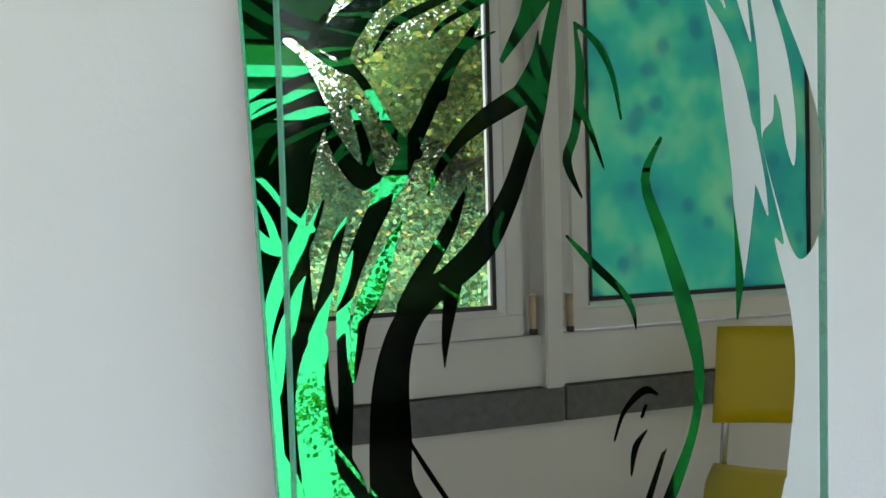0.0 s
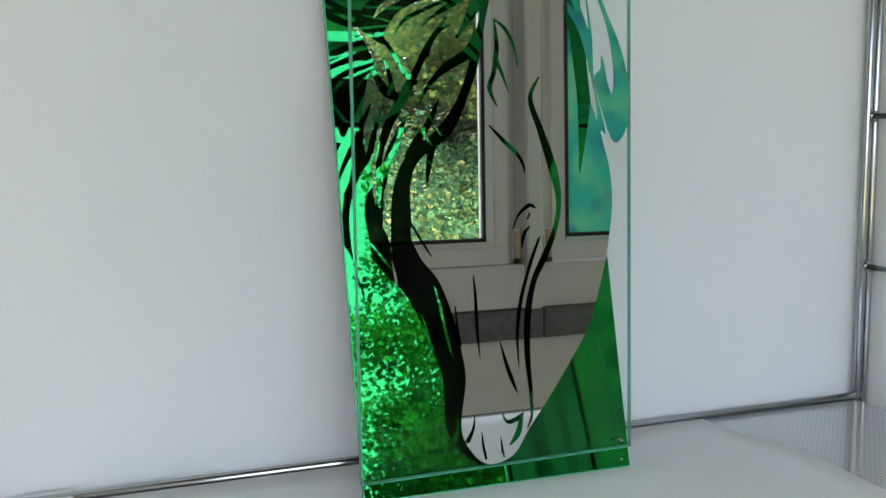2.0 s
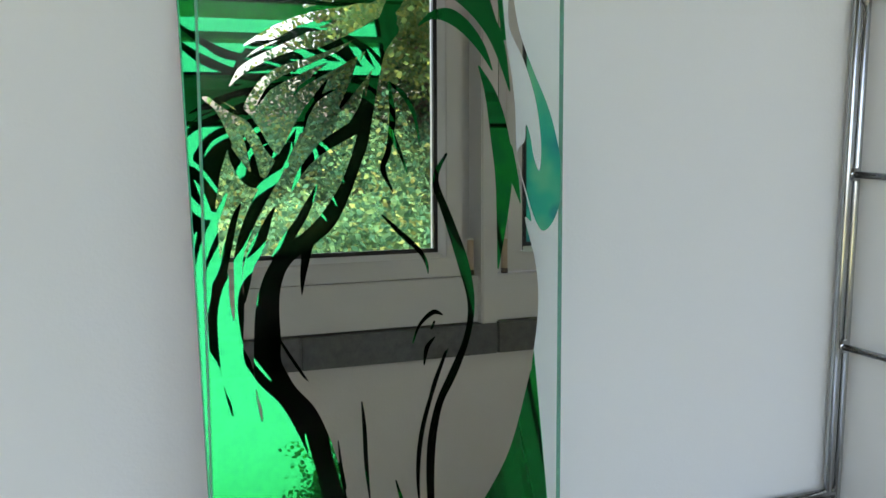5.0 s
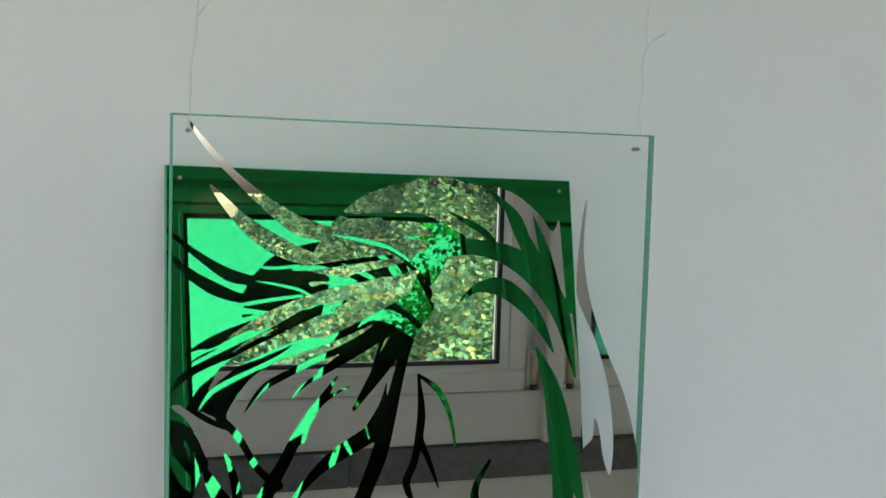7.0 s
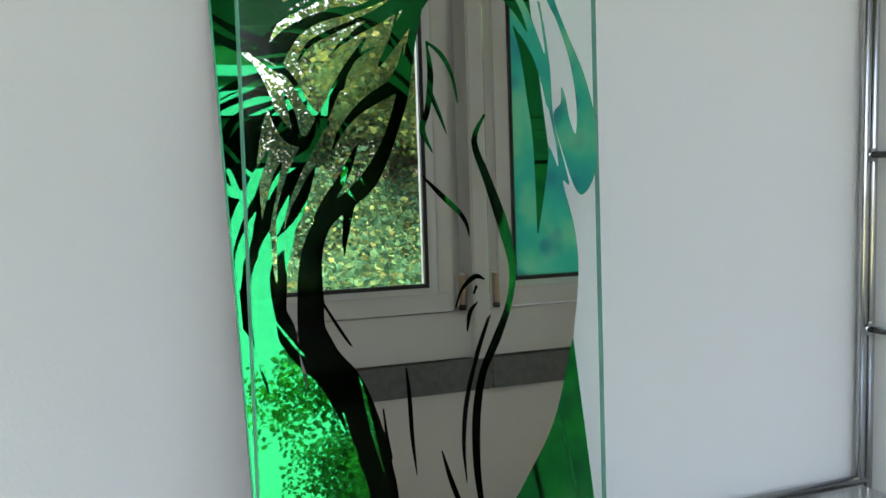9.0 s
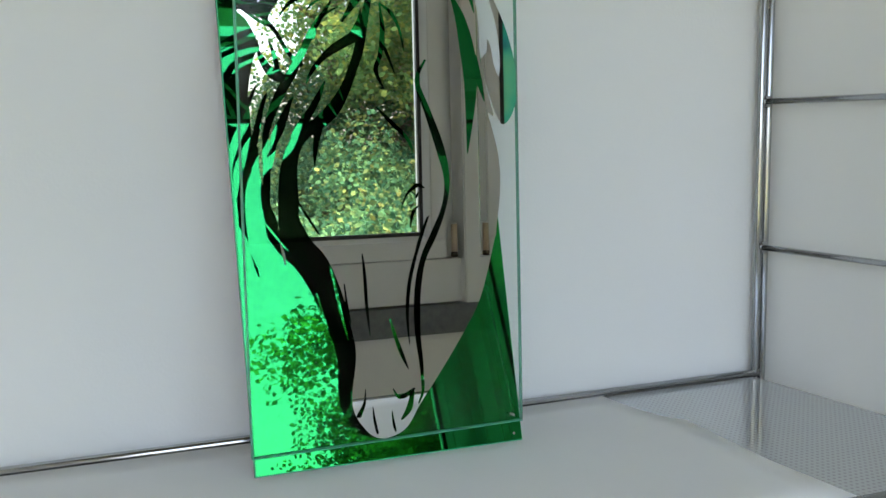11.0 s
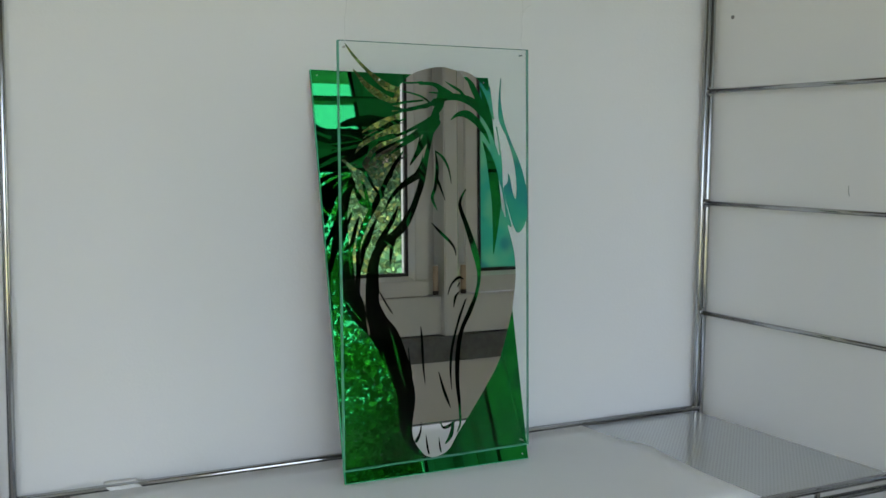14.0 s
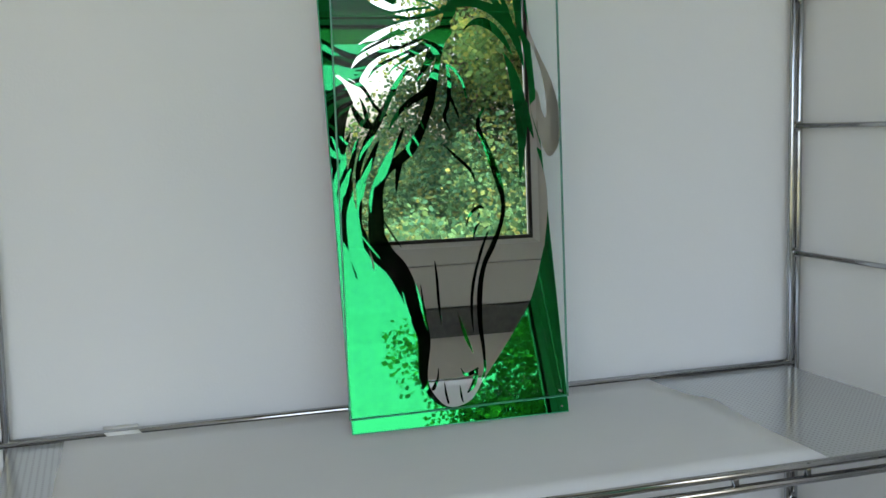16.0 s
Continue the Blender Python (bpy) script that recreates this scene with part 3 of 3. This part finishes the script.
CUTS.append([(161.7, 191.6, 0.7), (149.2, 161.1, 2.9), (141.5, 134, 3.6), (138.8, 106.5, 2.9), (140.4, 80.2, 0.7)])
CUTS.append([(114.9, 284.3, 1.1), (127.4, 272.2, 3.6), (140.3, 260.4, 3.3), (145.8, 252, 2.6), (147.5, 243.5, 0.7)])
CUTS.append([(120.6, 369.5, 1.1), (122.9, 348.9, 4.4), (120.1, 326.7, 4), (115.9, 314.1, 4.1), (122.5, 299.5, 1.1)])
CUTS.append([(122.7, 336.2, 3.6), (128.4, 323.3, 2.6), (133.4, 310.4, 0.7)])
CUTS.append([(120.6, 369.5, 1.4), (130.9, 361.6, 3.3), (138.1, 348.7, 2.5), (141.8, 331, 1.1)])
CUTS.append([(135.9, 197.9, 1.1), (140.8, 209.6, 2.2), (150.7, 217.5, 3.6), (157.6, 215.2, 1.1)])
CUTS.append([(151.6, 210.9, 1.8), (149.6, 206.6, 1.8)])
CUTS.append([(152.2, 200.6, 0.7), (146.2, 194, 3.3), (143.9, 182.1, 1.1)])
CUTS.append([(159.7, 189.9, 1.1), (151.3, 167.9, 3.6), (147.1, 154.3, 1.5)])
CUTS.append([(99.1, 161.9, 1.1), (100.7, 144.3, 2.9), (101.8, 117.2, 2.9), (104.3, 91.4, 0.7)])
CUTS.append([(122.7, 104.8, 1.1), (127.9, 86.9, 3.3), (133.2, 72.3, 3.6), (138.7, 59.3, 0.7)])
CUTS.append([(82.4, 137.5, 1.1), (84.3, 118.9, 2.2), (86.4, 105.3, 2.9)])
CUTS.append([(98.5, 46.8, 0.6), (97.3, 34.8, 2.5), (92.2, 24.7, 4.6)])
CUTS.append([(104.8, 30.8, 0.6), (106, 18.4, 2.5), (108.4, 7.3, 2.3)])
CUTS.append([(122.1, 25.6, 0.6), (123.6, 13.1, 2.5), (125.2, 6.7, 1.6)])
CUTS.append([(124, 43.8, 1), (128.3, 36.5, 2.9), (135.7, 37.2, 4.5), (143.3, 41.6, 2.5)])
CUTS.append([(141.9, 38.6, 3.8), (138.3, 25.1, 5.7), (131.4, 16.7, 2.2)])
CUTS.append([(152.9, 48.2, 1.5), (151.4, 37.5, 2.7), (147.6, 28.7, 1.6)])
CUTS.append([(185.1, 381.1, 1.1), (194.4, 361.4, 8.8), (200.9, 334.8, 13.9), (204.1, 307.9, 13.1), (202.8, 277.7, 8.2), (199.8, 244.1, 1.1)])
CUTS.append([(205.6, 324.6, 11.4), (212.9, 304.2, 5.8), (217.1, 288.8, 1.1)])
CUTS.append([(141.7, 406.2, 1.1), (151.1, 412.8, 4.9), (163.5, 413.2, 9.5), (176.2, 405.4, 8.8), (187.4, 392.6, 5.8), (195.1, 378.6, 1.1)])
CUTS.append([(128.2, 432.6, 10.2), (149, 433.5, 8), (170.4, 427.9, 10.9), (188.9, 413.9, 12.4), (200.4, 394.5, 8.8), (208.6, 364.7, 1.1)])
CUTS.append([(188.8, 417.2, 7.3), (175.6, 437.8, 7.3), (164.6, 453.3, 0.5)])
CUTS.append([(194.5, 410.8, 7.3), (187.8, 431.8, 5.8), (180.8, 449.4, 0.7)])
CUTS.append([(204.8, 401.2, 5.1), (201.2, 427.4, 5.1), (196.9, 453.4, 3.6)])
CUTS.append([(154.8, 463.3, 0.5), (163.4, 455.8, 3.9), (173.2, 447.3, 3.5), (180.6, 429.9, 3.9)])
CUTS.append([(97.9, 448.2, 0.8), (114.5, 448.5, 3.8), (128.1, 442, 7.3), (126.6, 424.7, 11.7), (116.7, 408.7, 4.9)])
CUTS.append([(134.2, 451.3, 0.6), (145.3, 445.5, 3.1), (154.7, 440.4, 3.5), (162.5, 431.8, 2.7)])
CUTS.append([(121.3, 412.8, 8.1), (115.7, 389.3, 5.2), (110.1, 368.6, 5.9), (102.2, 333.6, 8.4), (95.9, 315.9, 7.9), (89.3, 300.5, 8.8), (78.5, 283.2, 11.6), (66.5, 272.4, 10.7), (54.5, 264.4, 10.2), (45.4, 255.1, 11.2), (39.9, 242.2, 13.0), (37.4, 227.4, 15.3), (37.0, 210.1, 17.2), (36.9, 192.7, 17.7), (41.4, 175.9, 23.5), (52.6, 148.7, 26.0), (62.3, 117.9, 20.0), (69.3, 83.8, 8.0)])
CUTS.append([(97.6, 341.3, 8.9), (79.8, 331.4, 7.4), (68.2, 322.2, 4.8), (59.6, 311.7, 3.3), (54.8, 301.8, 0.7)])
CUTS.append([(71.4, 305.4, 0.7), (65.2, 292.5, 5.1), (59.0, 281.9, 6.0), (51.2, 271.1, 7.4), (45.5, 260.0, 9.3)])
CUTS.append([(65.6, 273.3, 8.4), (63.4, 262.1, 6.5), (60.8, 246.9, 3.7), (60.0, 235.6, 0.5)])
CUTS.append([(114.1, 398.6, 4.4), (106.2, 385.8, 5.2), (97.3, 370.3, 4.1), (86.7, 353.3, 0.7)])
CUTS.append([(79.0, 370.4, 0.9), (74.0, 362.7, 3.3), (66.6, 352.4, 4.7), (59.2, 340.4, 5.8), (53.7, 329.7, 6.0), (48.1, 319.8, 7.0), (43.3, 310.7, 7.9), (37.3, 301.6, 8.1), (31.4, 291.3, 7.9), (26.6, 281.4, 7.4), (22.6, 271.1, 6.5), (20.0, 260.8, 5.6), (19.5, 246.1, 5.1), (19.8, 229.2, 6.0), (19.0, 212.3, 5.6), (18.7, 197.4, 5.6), (20.3, 180.8, 7.4), (23.5, 154.5, 7.4)])
CUTS.append([(44.3, 292.9, 0.7), (40.2, 286.0, 3.7), (36.6, 277.7, 6.0), (31.2, 266.4, 8.4), (26.4, 256.1, 6.5), (24.8, 245.7, 4.7), (23.4, 233.5, 0.7)])
CUTS.append([(15.6, 330.8, 1.4), (18.7, 323.2, 5.1), (23.4, 314.9, 7.0), (28.7, 309.4, 7.9), (35.7, 307.1, 7.0)])
CUTS.append([(24.8, 336.6, 0.7), (27.7, 330.4, 2.8), (30.2, 322.1, 4.2), (32.1, 312.7, 4.7), (34.0, 307.6, 4.7)])
CUTS.append([(22.2, 353.2, 3.3), (27.8, 347.9, 3.7), (33.1, 340.8, 3.5), (40.5, 328.1, 3.3), (47.5, 320.8, 4.2), (51.1, 318.2, 4.7)])
CUTS.append([(13.9, 301.7, 0.9), (11.1, 295.6, 3.0), (7.9, 289.0, 4.2), (4.4, 281.5, 4.2), (1.5, 271.4, 3.7)])
CUTS.append([(22.3, 295.2, 0.7), (19.7, 289.7, 3.3), (17.3, 282.9, 4.2), (15.0, 273.7, 5.1), (12.5, 264.5, 5.6), (10.3, 255.3, 6.0)])
CUTS.append([(45.0, 208.0, 1.4), (51.2, 197.3, 2.1), (59.1, 184.7, 1.9), (63.3, 178.9, 0.5)])
CUTS.append([(33.7, 353.9, 0.5), (41.6, 364.9, 2.9), (51.2, 370.9, 3.6), (71, 379.8, 2.9), (89.6, 387.4, 4.8), (106.8, 398.6, 6.8)])
CUTS.append([(56.4, 359.8, 0.4), (62.9, 366.9, 2.1), (76.2, 374.5, 2.4), (89.7, 382.3, 3.6), (108.8, 393.4, 3.2)])
CUTS.append([(86.7, 365.5, 0.4), (76.5, 361.1, 2.1), (66.5, 353.3, 4), (61.7, 340.3, 4.8)])
CUTS.append([(87.9, 352.7, 0.4), (95.4, 365, 4), (103.8, 381.6, 2.9), (114, 396.6, 6)])
CUTS.append([(104.2, 366.2, 0.6), (101.9, 354.3, 3.5), (96, 341, 8)])
CUTS.append([(2.4, 362.5, 2), (17.9, 351.8, 2.8), (30.6, 346, 1.6)])
CUTS.append([(42.1, 428.1, 0.8), (51.9, 421.5, 5.6), (65.1, 418.8, 4.8), (82, 417.7, 1.1)])
CUTS.append([(60.5, 403.4, 0.5), (70.5, 403.1, 2.4), (82.2, 406.9, 1.6)])
CUTS.append([(84.7, 447.5, 0.4), (74.6, 445, 0.4)])
CUTS.append([(74.7, 439.2, 0.6), (88.4, 436.7, 1.9), (104.1, 432.4, 2.4), (116.8, 423.9, 2)])
CUTS.append([(95.7, 419.1, 0.8), (109.8, 420.6, 2.4), (120.2, 428.9, 4.8)])
CUTS.append([(67.6, 460.4, 0.4), (81.1, 452.4, 1.6)])
CUTS.append([(100, 446.8, 1.1), (122.5, 446.5, 3.2), (141.4, 437, 5.6)])
CUTS.append([(113, 438, 1.1), (130, 436.7, 3.2), (145.2, 432.1, 5.6)])
CUTS.append([(84.9, 419.2, 1.1), (107.2, 422.9, 3.5), (129.9, 426.7, 7.1)])
CUTS.append([(69.6, 373, 1.2), (95.6, 389.6, 4.8), (122.1, 409.9, 9.7)])
CUTS.append([(87.8, 353.2, 1.1), (102.9, 373.1, 4.4), (124, 403.2, 7.8)])
CUTS.append([(26.1, 391.5, 1.1), (44.3, 403.8, 2.7), (69.2, 413.5, 3.3), (94.9, 418.9, 3.6), (114.8, 424.3, 1.6)])
CUTS.append([(32.3, 367.8, 0.8), (47.5, 379.9, 3.6), (72.6, 387.7, 3.3), (98.4, 398.9, 4.4), (115, 408.7, 2.9)])
CUTS.append([(18.7, 373.7, 0.8), (29.2, 382.7, 2.2), (50.5, 393.4, 2.9), (75.6, 404.6, 2.2)])
CUTS.append([(38.1, 418.5, 0.8), (59.7, 422.2, 2.5), (85.1, 426.2, 2.7), (104.7, 428.5, 2.2)])
CUTS.append([(67.3, 452.6, 0.5), (84.9, 448.2, 2.2), (104.5, 449.8, 2.2)])
CUTS.append([(111.6, 408.6, 1.5), (103.5, 392.8, 2.2), (93.9, 364.8, 0.5)])
CUTS.append([(52, 398, 0.7), (66.1, 400.7, 2.2), (82.1, 402.3, 0.5)])


def flowing(points, closed, steps=5):
    """Catmull-Rom through the points."""
    q = np.array(points, float)
    k = len(q)
    out = []
    for i in range(k if closed else k - 1):
        if closed:
            p0, p1, p2, p3 = q[i - 1], q[i], q[(i + 1) % k], q[(i + 2) % k]
        else:
            p0, p1, p2, p3 = q[max(i - 1, 0)], q[i], q[i + 1], q[min(i + 2, k - 1)]
        for s in range(steps):
            t = s / steps
            out.append(0.5 * (2 * p1 + (p2 - p0) * t + (2 * p0 - 5 * p1 + 4 * p2 - p3) * t * t + (3 * p1 - p0 - 3 * p2 + p3) * t ** 3))
    if not closed:
        out.append(q[-1])
    return np.array(out)


def to_segments(gx, gz, a, b):
    """Distance from the grid to the segment a-b, and how far along it the nearest point lies."""
    d = b - a
    t = np.clip(((gx - a[0]) * d[0] + (gz - a[1]) * d[1]) / max(d @ d, 1e-9), 0, 1)
    return np.hypot(gx - a[0] - t * d[0], gz - a[1] - t * d[1]), t


STEP = 0.8
gx, gz = np.meshgrid(np.arange(0.8, 249.4, STEP), np.arange(0.8, 491.0, STEP))


def outline_field(points):
    """Negative inside the closed outline, positive outside, in millimetres."""
    q = flowing(points, True)
    inside = np.zeros(gx.shape, bool)
    near = np.full(gx.shape, 1e3)
    for a, b in zip(q, np.roll(q, -1, 0)):
        near = np.minimum(near, to_segments(gx, gz, a, b)[0])
        if a[1] != b[1]:
            inside ^= ((a[1] > gz) != (b[1] > gz)) & (gx < (b[0] - a[0]) * (gz - a[1]) / (b[1] - a[1]) + a[0])
    return np.where(inside, -near, near)


cut = np.full(gx.shape, 1e3)
for stroke in CUTS:
    q = flowing(stroke, False, 4)
    for a, b in zip(q, q[1:]):
        d, t = to_segments(gx, gz, a[:2], b[:2])
        cut = np.minimum(cut, d - 0.5 * np.maximum(a[2] + (b[2] - a[2]) * t, 0.2))


def film_mesh(name, field, y, mat):
    """Flat film where the field is below zero: whole cells joined row by row, edge cells cut along the zero line."""
    verts, faces, index = [], [], {}

    def vert(x, z):
        key = (round(x, 3), round(z, 3))
        if key not in index:
            index[key] = len(verts)
            verts.append((x * 0.001, y, z * 0.001))
        return index[key]

    rows, cols = field.shape
    neg = field < 0
    for i in range(rows - 1):
        j = 0
        z0, z1 = gz[i, 0], gz[i + 1, 0]
        full = neg[i, :-1] & neg[i, 1:] & neg[i + 1, :-1] & neg[i + 1, 1:]
        some = neg[i, :-1] | neg[i, 1:] | neg[i + 1, :-1] | neg[i + 1, 1:]
        for j in np.nonzero(some)[0]:
            if full[j]:
                faces.append((vert(gx[0, j], z0), vert(gx[0, j + 1], z0), vert(gx[0, j + 1], z1), vert(gx[0, j], z1)))
                continue
            ring = ((i, j), (i, j + 1), (i + 1, j + 1), (i + 1, j))
            loop = []
            for a, b in zip(ring, ring[1:] + ring[:1]):
                fa, fb = field[a], field[b]
                if fa < 0:
                    loop.append((gx[a], gz[a]))
                if (fa < 0) != (fb < 0):
                    s = fa / (fa - fb)
                    loop.append((gx[a] + s * (gx[b] - gx[a]), gz[a] + s * (gz[b] - gz[a])))
            ids = []
            for x, z in loop:
                v = vert(x, z)
                if v not in ids:
                    ids.append(v)
            if len(ids) > 2:
                faces.append(tuple(ids))
    me = bpy.data.meshes.new(name)
    me.from_pydata(verts, [], faces)
    me.materials.append(mat)
    return me


head = np.full(gx.shape, 1e3)
for key, points in OUTLINES.items():
    if key != "ear":
        head = np.minimum(head, outline_field(points))
head = np.maximum(head, -cut)
ear_field = outline_field(OUTLINES["ear"])
for name, field, label in (("mirror_film", head, "silver mirror film cut as a horse head"), ("ear_film", ear_field, "silver mirror film cut as a horse's ear")):
    front = new(name, film_mesh(name, field, 0.0003, SILVER))
    front.parent = plate
    tagged(front, label)
    rear = new("backing", film_mesh("backing", field, 0.00045, BACKING))
    rear.parent = front


# ---------------------------------------------------------------- garden behind the window
def leaf_cloud(name, centres, sizes, mat, label, category, parent=None):
    """Pointed leaves, each a folded pair of triangles, scattered at the centres."""
    rng = np.random.default_rng(7)
    k = len(centres)
    az, tilt = rng.uniform(0, 2 * np.pi, k), rng.uniform(-0.9, 0.9, k)
    along = np.stack([np.cos(az) * np.cos(tilt), np.sin(az) * np.cos(tilt), np.sin(tilt)], 1) * sizes[:, None]
    other = rng.normal(size=(k, 3))
    across = np.cross(along, other)
    across *= (0.36 * sizes / np.linalg.norm(across, axis=1))[:, None]
    verts = np.stack([centres - along * 0.5, centres + across, centres + along * 0.5, centres - across], 1).reshape(-1, 3)
    faces = np.arange(4 * k).reshape(-1, 4)
    me = bpy.data.meshes.new(name)
    me.from_pydata(verts.tolist(), [], faces.tolist())
    me.materials.append(mat)
    ob = new(name, me)
    if parent:
        ob.parent = parent
        return ob
    return tagged(ob, label, category, kind="stuff")


def bank_z(x, y):
    """The bank climbs away from the house, and from the west to the east."""
    d = -y
    rise = np.clip((d - 4.2) / 8.5, 0, 1)
    east = np.clip((x - 1.6) / 2.2, 0, 1)
    return -1.7 + (1.0 + 1.3 * east) * rise + 0.25 * np.sin(x * 0.9 + y * 0.6) * rise


bm = bmesh.new()
ys = [600, 120, 30, 4, -2.46, -3.2, -4.2, -5, -6, -7, -8, -9, -10, -11, -12, -13, -15, -20, -40, -120, -600]
xs = [-400, -80, -30, -15, -9, -6, -4, -2, 0, 1, 2, 3, 4, 5, 6, 8, 10, 13, 18, 30, 80, 400]
vs = [[bm.verts.new((x, yy, float(bank_z(x, max(yy, -13)) if yy > -20 else 0.2 - (0.6 if yy < -100 else 0)))) for x in xs] for yy in ys]
for r0, r1 in zip(vs, vs[1:]):
    for j in range(len(xs) - 1):
        bm.faces.new((r0[j], r0[j + 1], r1[j + 1], r1[j]))
structure("ground", bm, SOIL, "overgrown garden bank outside the window", "ground")

rng = np.random.default_rng(3)
k = 160000
bx = rng.uniform(0.2, 7.8, k)
by = -rng.uniform(6.0, 12.6, k)
lump = np.array([noise.noise((x * 0.75, yy * 0.75, 1.7)) + 0.5 * noise.noise((x * 2.3, yy * 2.3, 5.1)) for x, yy in zip(bx, by)])
tall = 0.30 + 1.5 * np.maximum(0, lump + 0.12)
bz = bank_z(bx, by) + 0.05 + rng.uniform(0, 1, k) ** 0.7 * tall * (0.45 + 0.55 * np.clip((bx - 1.6) / 2.2, 0, 1))
leaf_cloud("hedge", np.stack([bx, by, bz], 1), rng.uniform(0.035, 0.085, k), LEAF, "dense green and yellowish shrubs on a garden bank", "shrubs")


def tree(x, y, height, spread, count, seed, low):
    """Tapered trunk, limbs that fork off it, and leaves in uneven clumps round the limb ends."""
    r = np.random.default_rng(seed)
    z0 = float(bank_z(x, y)) - 0.1
    t = thing("tree", "broad-leaved garden tree with green foliage", "tree", pose(x, y, z0), group="garden trees")
    bends = [Vector((0.12 * math.sin(i * 1.3 + seed), 0.12 * math.cos(i * 1.7 + seed), height * 0.8 * i / 6)) for i in range(7)]
    bends[0] = Vector((0, 0, 0))
    part("trunk", tube(bends, [0.16 * (1 - i / 7.5) for i in range(7)], 9), BARK, t, smooth=True)
    clumps = []
    for i in range(26):
        h = height * (low + (0.8 - low) * i / 25)
        root = bends[min(6, int(h / (height * 0.8) * 6))].copy()
        root.z = h
        ang = i * 2.4 + seed
        reach = spread * (0.55 + 0.45 * r.random()) * (1.1 - 0.55 * i / 25)
        tip = root + Vector((math.cos(ang) * reach, math.sin(ang) * reach, 0.25 * reach + 0.2))
        mid = (root + tip) / 2 + Vector((0, 0, -0.08 * reach))
        part("limb", tube([root, mid, tip], [0.045, 0.03, 0.012], 6), BARK, t, smooth=True)
        clumps += [tip, (mid + tip) / 2, mid, tip + Vector(r.normal(size=3) * 0.35)]
    clumps.append(bends[6])
    pick = r.integers(0, len(clumps), count)
    centres = np.array([clumps[q] for q in pick]) + np.clip(r.normal(size=(count, 3)), -1.6, 1.6) * np.array([0.24, 0.24, 0.18]) * (0.5 + 0.3 * spread)
    leaf_cloud("crown", centres, r.uniform(0.05, 0.10, count), TREE_LEAF, "", "", t)
    return t


tree(5.6, -9.6, 6.6, 2.1, 56000, 1, 0.20)
tree(8.4, -10.4, 6.5, 2.2, 15000, 2, 0.18)
for q, (tx, ty, th) in enumerate(((4.7, -12.6, 2.4), (5.6, -12.2, 2.6), (6.8, -12.4, 3.2))):
    tree(tx, ty, th, 1.0, 6500, 3 + q, 0.12)
